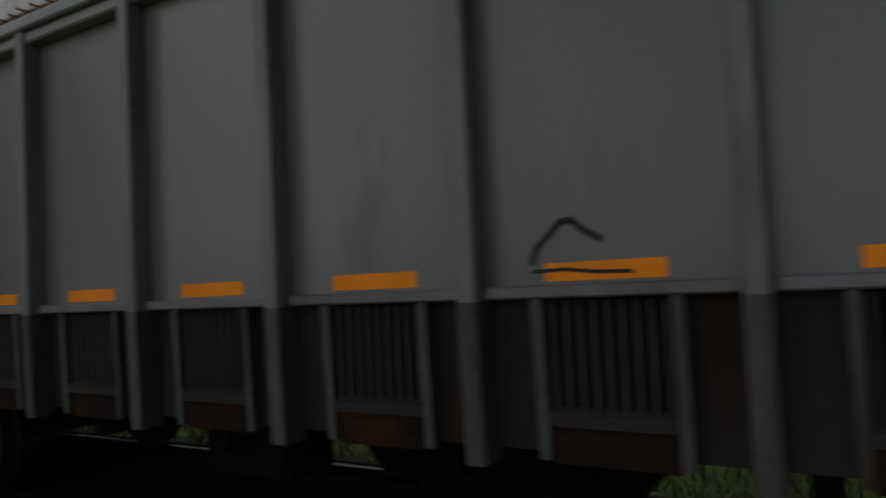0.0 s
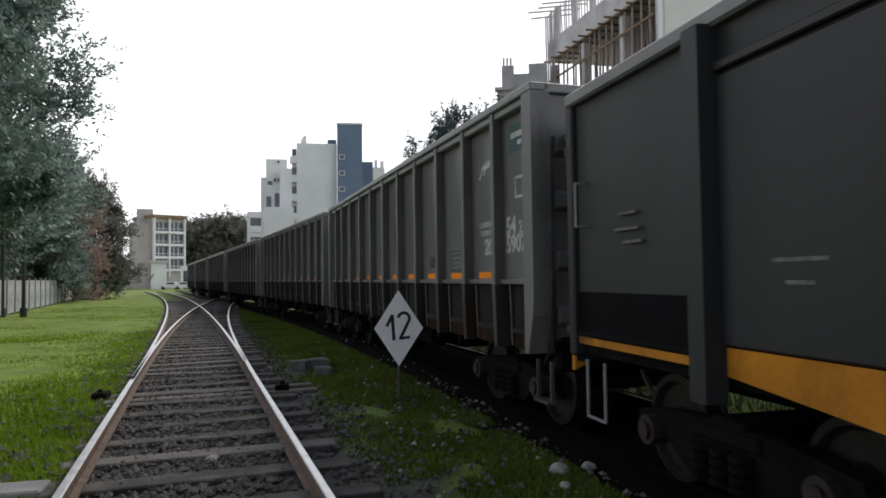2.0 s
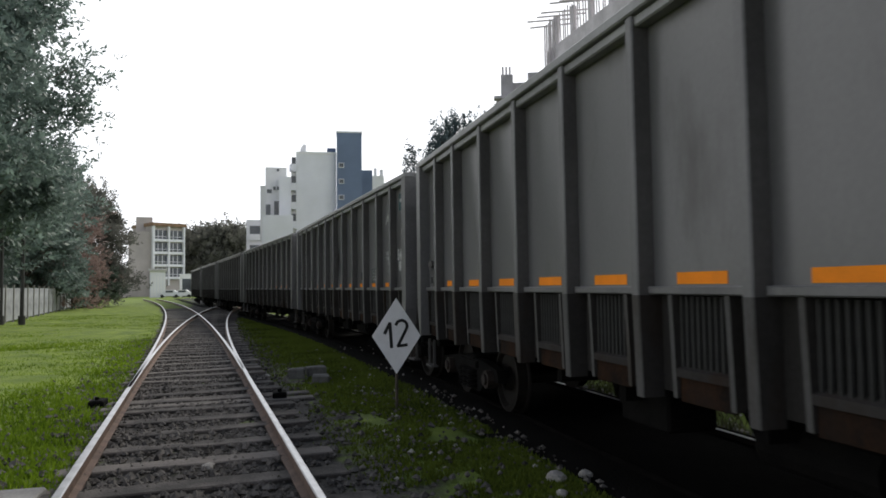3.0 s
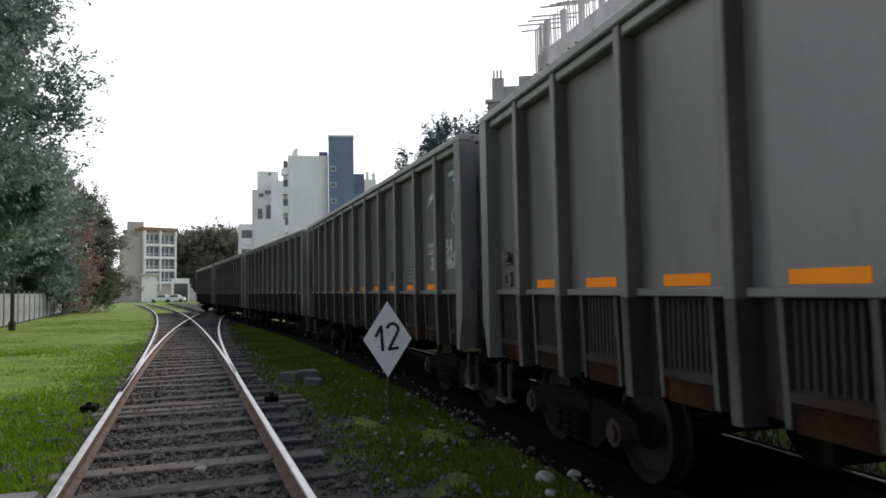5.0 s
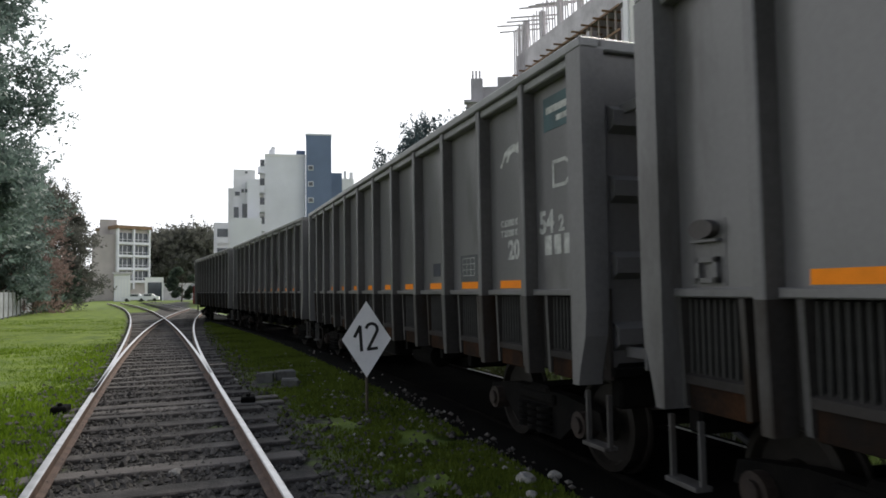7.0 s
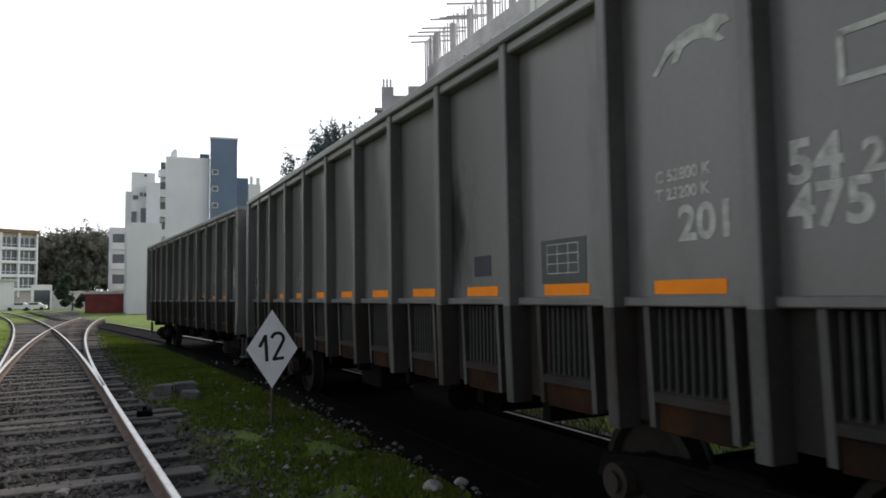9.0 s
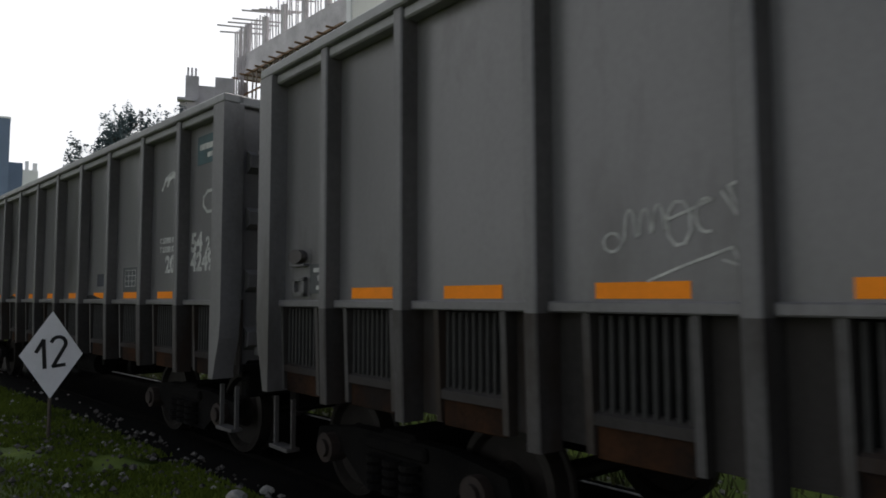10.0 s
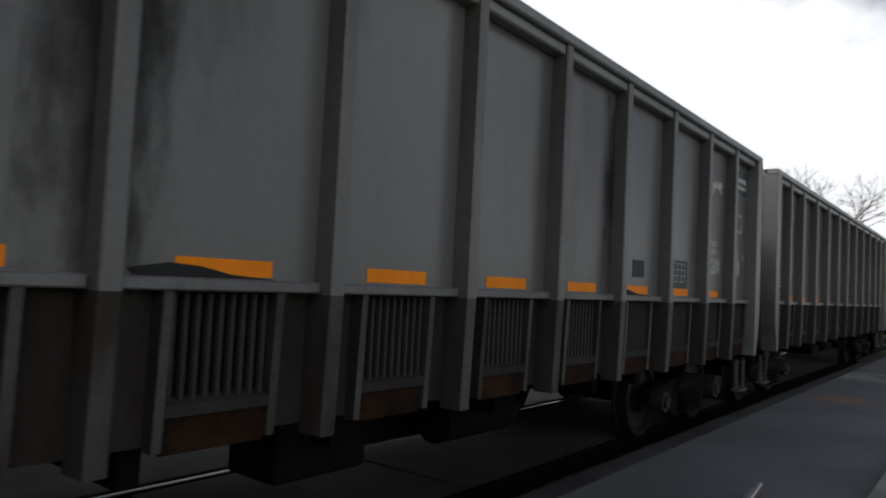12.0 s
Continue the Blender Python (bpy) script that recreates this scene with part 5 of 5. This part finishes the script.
def hound(name, yc, zc, w, mat, parent):
    """Leaping emblem as a plain long shape."""
    pts = [(-0.5, -0.17), (-0.38, -0.05), (-0.30, 0.06), (-0.12, 0.13), (0.05, 0.16), (0.2, 0.14), (0.32, 0.18), (0.46, 0.12), (0.5, 0.05), (0.4, 0.05), (0.33, 0.0), (0.43, -0.09), (0.36, -0.10), (0.23, -0.02), (0.05, 0.02), (-0.08, -0.02), (-0.15, -0.13), (-0.23, -0.13), (-0.19, 0.0), (-0.29, -0.05), (-0.44, -0.2)]
    side_shape(name, [(yc - y * w, zc + z * w) for y, z in pts], mat, parent, "white leaping emblem")


GHOST = material("nearly_worn_off_stencil", (0.12, 0.12, 0.12), 0.8, 0, 0.5, 16, 90, 0.05)
FADED = material("faded_stencil_paint", (0.44, 0.44, 0.42), 0.75, 0, 0.4, 14, 90, 0.05)
SOOT = material("black_scrawl_paint", (0.012, 0.012, 0.012), 0.8, 0, 0.3, 8, 40, 0.0)
OVALRED = material("dull_red_plate", (0.06, 0.052, 0.05), 0.7, 0, 0.3, 8, 40, 0.1)


def mark_wagon(w, number, letter, paint):
    x = -SIDE - 0.002
    lettering("stencil_number", "54 ", 0.27, paint, w, (x, 1.15, 2.03), label="white stencilled number")
    lettering("stencil_number", "2", 0.19, paint, w, (x, 0.80, 2.03), label="small white stencilled number")
    lettering("stencil_number", "11", 0.13, paint, w, (x, 0.53, 2.03), label="small white stencilled number")
    lettering("stencil_number", "201", 0.255, paint, w, (x, 1.82, 1.83), label="white stencilled number")
    if number:
        lettering("stencil_number", number, 0.265, paint, w, (x, 1.15, 1.83), label="white stencilled number")
    else:
        for i in range(4):
            bar("number_bar", 1.05 - 0.17 * i, 0.93 - 0.17 * i, 1.83, 2.0, paint, w)
    lettering("load_stencil", "C 52800 K", 0.088, paint, w, (x, 1.98, 2.155), label="small white load figures")
    lettering("load_stencil", "T 23200 K", 0.088, paint, w, (x, 1.98, 2.055), label="small white tare figures")
    # class mark, an outlined tag shape
    flip = 1 if letter == "C" else -1
    yc = 0.72
    pts = [(yc - flip * 0.15, 2.63), (yc + flip * 0.06, 2.63), (yc + flip * 0.15, 2.57), (yc + flip * 0.15, 2.49), (yc + flip * 0.06, 2.42), (yc - flip * 0.15, 2.42)]
    scrawl("class_mark", pts + pts[:1], 0.032, paint, w, "white outlined class mark")
    hound("emblem", 1.70, 2.86, 0.55, paint, w)
    bar("operator_panel", 1.03, 0.30, 2.92, 3.22, TEALDIRT, w, "grimy teal operator panel")
    for y0, y1, z0, z1 in ((0.98, 0.42, 3.07, 3.13), (0.80, 0.42, 2.98, 3.03)):
        bar("panel_bar", y0, y1, z0, z1, FADED, w, proud=0.006)
    # navy square and inspection table
    bar("navy_square", 4.10, 3.83, 1.70, 1.865, NAVY, w, "dark navy painted square")
    t = bar("inspection_table", 3.12, 2.62, BAR + 0.09, 1.92, SLATE, w, "slate panel with ruled white table")
    for z in (1.69, 1.755, 1.82, 1.885):
        bar("ruled_line", 3.05, 2.70, z - 0.003, z + 0.003, FADED, t, proud=0.006)
    for y in (3.05, 2.93, 2.81, 2.70):
        bar("ruled_line", y + 0.003, y - 0.003, 1.69, 1.885, FADED, t, proud=0.006)
    # device plates on the last panel
    yb = END1 - 0.50
    bar("device_backing", yb + 0.15, yb - 0.15, BAR + 0.01, 1.93, POST, w, "dull backing patch")
    bm = bmesh.new()
    bmesh.ops.create_cone(bm, cap_ends=True, segments=20, radius1=0.5, radius2=0.5, depth=0.05, matrix=Matrix.LocRotScale((-SIDE - 0.04, yb, 1.875), Euler((0, radians(90), 0)), (0.11, 0.22, 1.0)))
    part("oval_plate", bm, OVALRED, w, "dull brown oval device plate")
    bm = bmesh.new()
    box(bm, -SIDE - 0.05, -SIDE, yb - 0.12, yb + 0.12, 1.795, 1.815, 0.004)
    part("plate_bracket", bm, POST, w)
    bm = bmesh.new()
    for d in ((-0.10, -0.06, BAR + 0.03, BAR + 0.18), (0.06, 0.10, BAR + 0.03, BAR + 0.18), (-0.10, 0.10, BAR + 0.03, BAR + 0.06), (-0.10, 0.10, BAR + 0.15, BAR + 0.18)):
        box(bm, -SIDE - 0.035, -SIDE, yb + d[0], yb + d[1], d[2], d[3])
    part("card_holder", bm, POST, w, "empty grey card holder")


NUMBERS = [("", "C"), ("5907", "D"), ("", "C"), ("4678", "C"), ("", "D"), ("4751", "D"), ("4249", "C")]
for w, (number, letter) in zip(WAGONS, NUMBERS):
    mark_wagon(w, number, letter, FADED)

# scrawls that only some wagons carry
scrawl("black_loop_scrawl", [(5.42, 1.62), (5.40, 1.68), (5.33, 1.745), (5.29, 1.785), (5.24, 1.79), (5.19, 1.745), (5.12, 1.705)], 0.028, SOOT, WAGONS[0], "black sprayed loop")
scrawl("black_smear_scrawl", [(5.42, 1.585), (5.28, 1.59), (5.15, 1.575), (5.0, 1.57)], 0.016, SOOT, WAGONS[0], "black sprayed smear")
loops = []
for c, r, h, a0, a1 in ((9.68, 0.05, 0.05, 20, 330), (9.58, 0.03, 0.14, 180, 0), (9.50, 0.03, 0.12, 180, 0), (9.43, 0.03, 0.12, 180, 0), (9.33, 0.06, 0.11, 150, -190), (9.2, 0.05, 0.08, 60, 290)):
    for k in range(9):
        a = radians(a0 + (a1 - a0) * k / 8)
        loops.append((c + 0.13 - r * math.cos(a), 1.80 + 0.09 * (9.7 - c) / 0.5 + h * math.sin(a) * 0.9))
scrawl("white_scrawl", loops, 0.013, FADED, WAGONS[5], "faded white sprayed scrawl")
scrawl("white_scrawl", [(9.26, 1.98), (9.17, 1.84), (9.23, 2.0), (9.18, 2.02)], 0.013, FADED, WAGONS[5], "faded white sprayed stroke")
scrawl("white_scrawl", [(9.62, 1.62), (9.45, 1.68), (9.22, 1.75), (9.18, 1.67), (9.26, 1.70)], 0.012, FADED, WAGONS[5], "faded white sprayed underline")
side_shape("soot_smear", [(3.75, BAR + 0.002), (4.5, BAR + 0.002), (4.5, BAR + 0.05), (4.35, BAR + 0.06), (4.2, BAR + 0.05), (4.0, BAR + 0.018)], SOOT, WAGONS[6], "black grease smear on the rail", 0.006)
side_shape("soot_smear", [(8.25, BAR + 0.002), (8.95, BAR + 0.002), (8.98, BAR + 0.03), (8.8, BAR + 0.06), (8.65, BAR + 0.05), (8.5, BAR + 0.02)], SOOT, WAGONS[6], "black grease smear on the rail", 0.006)


def mark_dark_wagon(w):
    x = -SIDE - 0.003
    bar("operator_panel", 1.36, 0.34, 2.64, 3.02, TEAL, w, "bright teal operator panel")
    for y0, y1, z0, z1 in ((1.26, 0.46, 2.88, 2.98), (1.10, 0.62, 2.74, 2.80)):
        bar("panel_bar", y0, y1, z0, z1, WHITEPAINT, w, proud=0.006)
    hound("emblem", 0.98, 2.54, 0.28, WHITEPAINT, w)
    pts = [(0.74, 2.64), (0.56, 2.66), (0.47, 2.60), (0.47, 2.52), (0.56, 2.46), (0.74, 2.46)]
    scrawl("class_mark", pts + pts[:1], 0.035, WHITEPAINT, w, "white outlined class mark")
    lettering("stencil_number", "54", 0.28, WHITEPAINT, w, (x, 1.12, 2.20), label="white stencilled number")
    lettering("stencil_number", "4", 0.2, WHITEPAINT, w, (x, 0.74, 2.21), label="small white stencilled number")
    lettering("stencil_number", "810150", 0.26, WHITEPAINT, w, (x, 1.12, 1.95), label="white stencilled number")
    t = bar("inspection_table", 1.06, 0.76, 1.60, 1.84, SLATE, w, "ruled white inspection table")
    for z in (1.61, 1.68, 1.755, 1.83):
        bar("ruled_line", 1.05, 0.77, z - 0.004, z + 0.004, WHITEPAINT, t, proud=0.006)
    for y in (1.05, 0.93, 0.77):
        bar("ruled_line", y + 0.004, y - 0.004, 1.61, 1.83, WHITEPAINT, t, proud=0.006)
    side_shape("warning_triangle", [(0.66, 1.62), (0.56, 1.62), (0.61, 1.74)], ORANGE, w, "small yellow warning triangle")
    bar("navy_square", 2.02, 1.74, 1.48, 1.64, NAVY, w, "dark painted square", proud=0.034)
    for z in (1.64, 1.47):
        for y in (3.16, 3.09, 3.02, 2.95, 2.62):
            bar("figure_bar", y, y - 0.045, z, z + 0.06, FADED, w, proud=0.034)
    for y0, y1, z in ((12.55, 12.30, 2.02), (12.62, 12.25, 1.90), (12.50, 12.22, 1.80), (10.85, 10.45, 1.62), (10.75, 10.55, 1.50)):
        bar("faded_bar", y0, y1, z, z + 0.022, GHOST, w, "faded stencil line", proud=0.034)
    # warning lettering on the front end
    for i, text in enumerate(("NO GOLPEAR", "AL", "EMPUJAR", "LOS", "LATERALES")):
        lettering("end_stencil", text, 0.13, FADED, w, (-0.62 if len(text) > 4 else -0.32, 0.238, 2.52 - 0.19 * i), "end", "grey stencilled warning word")
    bm = bmesh.new()
    for d in ((-0.78, 0.5, 2.68, 2.70), (-0.78, 0.5, 1.66, 1.68), (-0.78, -0.76, 1.66, 2.70), (0.48, 0.5, 1.66, 2.70)):
        box(bm, d[0], d[1], 0.238, 0.252, d[2], d[3])
    part("stencil_border", bm, FADED, w, "thin stencilled frame")
    for z in (2.02, 2.36):
        bm = bmesh.new()
        tube(bm, (-SIDE - 0.02, 0.33, z), (-SIDE - 0.11, 0.33, z), 0.035, 0.025, seg=10)
        part("lamp_bracket", bm, RIM, w, "small bare steel bracket")
    bm = bmesh.new()
    y = DARK_LENGTH - 0.28
    for a, b in (((-SIDE, y, 2.35), (-SIDE - 0.1, y, 2.35)), ((-SIDE - 0.1, y, 2.35), (-SIDE - 0.1, y, 1.98)), ((-SIDE - 0.1, y, 1.98), (-SIDE, y, 1.98))):
        tube(bm, a, b, 0.013, seg=6)
    part("grab_rail", bm, RIM, w, "bare steel grab rail")
    # hand brake wheel on the rear end
    bm = bmesh.new()
    c = Vector((-0.95, DARK_LENGTH + 0.16, 2.45))
    n = 24
    pts = [c + Vector((0.26 * math.cos(k * 2 * math.pi / n), 0, 0.26 * math.sin(k * 2 * math.pi / n))) for k in range(n)]
    for k in range(n):
        tube(bm, pts[k], pts[(k + 1) % n], 0.017, seg=6)
    for k in range(0, n, 4):
        tube(bm, c, pts[k], 0.014, seg=6)
    tube(bm, c - Vector((0, 0.18, 0)), c + Vector((0, 0.03, 0)), 0.03, seg=8)
    part("brake_wheel", bm, POST, w, "grey spoked hand brake wheel")


mark_dark_wagon(DARK)


def stain_material():
    """Greasy soot that thins out towards the patch's edges."""
    m = bpy.data.materials.new("soot_stain")
    m.use_nodes = True
    n, l = m.node_tree.nodes, m.node_tree.links
    b = n["Principled BSDF"]
    b.inputs["Base Color"].default_value, b.inputs["Roughness"].default_value = (0.012, 0.011, 0.010, 1), 0.8
    co, mp, no = n.new("ShaderNodeTexCoord"), n.new("ShaderNodeMapping"), n.new("ShaderNodeTexNoise")
    mp.inputs["Scale"].default_value = (1, 5, 1.4)
    no.inputs["Scale"].default_value, no.inputs["Detail"].default_value, no.inputs["Roughness"].default_value = 1.8, 8, 0.65
    l.new(co.outputs["Object"], mp.inputs["Vector"])
    l.new(mp.outputs["Vector"], no.inputs["Vector"])
    xyz = n.new("ShaderNodeSeparateXYZ")
    l.new(co.outputs["Generated"], xyz.inputs[0])

    def tent(socket):
        p = n.new("ShaderNodeMath")
        p.operation = "PINGPONG"
        p.inputs[1].default_value = 0.5
        l.new(socket, p.inputs[0])
        return p.outputs[0]
    mul = n.new("ShaderNodeMath")
    mul.operation = "MULTIPLY"
    l.new(tent(xyz.outputs["Y"]), mul.inputs[0])
    l.new(tent(xyz.outputs["Z"]), mul.inputs[1])
    ad = n.new("ShaderNodeMath")
    ad.operation = "MULTIPLY_ADD"
    ad.inputs[1].default_value = 2.6
    l.new(mul.outputs[0], ad.inputs[0])
    l.new(no.outputs["Fac"], ad.inputs[2])
    r = n.new("ShaderNodeValToRGB")
    r.color_ramp.elements[0].position, r.color_ramp.elements[1].position = 0.52, 0.95
    r.color_ramp.elements[1].color = (0.8, 0.7, 0.7, 1)
    l.new(ad.outputs[0], r.inputs["Fac"])
    l.new(r.outputs["Color"], b.inputs["Alpha"])
    return m


STAIN = stain_material()
for w, y0, y1, z0, z1 in ((WAGONS[6], 4.84, 4.28, 1.50, 3.55), (WAGONS[6], 9.42, 8.80, 1.45, 3.55), (WAGONS[0], 12.6, 12.1, 1.6, 2.1), (WAGONS[2], 6.9, 6.4, 1.6, 2.9), (WAGONS[5], 4.7, 4.15, 1.6, 2.7)):
    bar("soot_stain", y0, y1, z0, z1, STAIN, w, "dark soot stain", proud=0.008)

# slate panel with an inspection note beside the device plates
s = bar("note_panel", END1 - 0.64, END1 - 0.96, 1.58, 1.81, SLATE, WAGONS[5], "slate panel with a stencilled note")
for y0, y1, z in ((0.70, 0.93, 1.745), (0.74, 0.92, 1.61)):
    bar("note_bar", END1 - y0, END1 - y1, z, z + 0.032, FADED, s, proud=0.006)
lettering("note_word", "REV", 0.058, FADED, s, (-SIDE - 0.006, END1 - 0.765, 1.678), label="small white stencilled word")


# ---- motion of the train ----
# small gains and losses of the train over its even run, in metres
SURGE = [(0.0, 0.0), (0.5, -0.1), (0.8, -0.16), (1.1, -0.05), (1.5, 0.1), (2.5, 0.12), (3.2, 0.1), (4.9, -0.02), (5.5, -0.24), (6.1, -0.08), (8.4, 0.0), (9.0, 0.12), (9.5, 0.36), (10.2, 0.24), (10.5, 0.05), (11.0, -0.17), (11.5, -0.28), (12.0, -0.48)]


def run(t):
    return SPEED * t + 0.5 * SPEED_UP * t * t + float(np.interp(t, [k for k, d in SURGE], [d for k, d in SURGE]))


def wagon_pose(lead, length):
    """Both bogies of a wagon stand on the track's line; lead is the y of its front end."""
    ya, yb = lead + 1.9, lead + length - 1.9
    xa, xb = train_line(ya), train_line(yb)
    turn = math.degrees(math.atan2(-(xb - xa), yb - ya))
    x = xa - (xb - xa) / (yb - ya) * 1.9
    return pose(x, lead, RAIL_TOP + BODY_LIFT, 0, 0, turn)


TIMES = [0.0, 0.2, 0.4] + [0.5 + 0.25 * i for i in range(47)]


def motions():
    for wagon, lead, length in TRAIN:
        walk(wagon, [(t, wagon_pose(lead - run(t), length)) for t in TIMES])
        for wheel, radius in WHEELS[wagon]:
            x, y, z = wheel.location
            steps = [i / 15 for i in range(181)]
            walk(wheel, [(t, pose(x, y, z, math.degrees(run(t) / radius), 0, 0)) for t in steps])


motions()
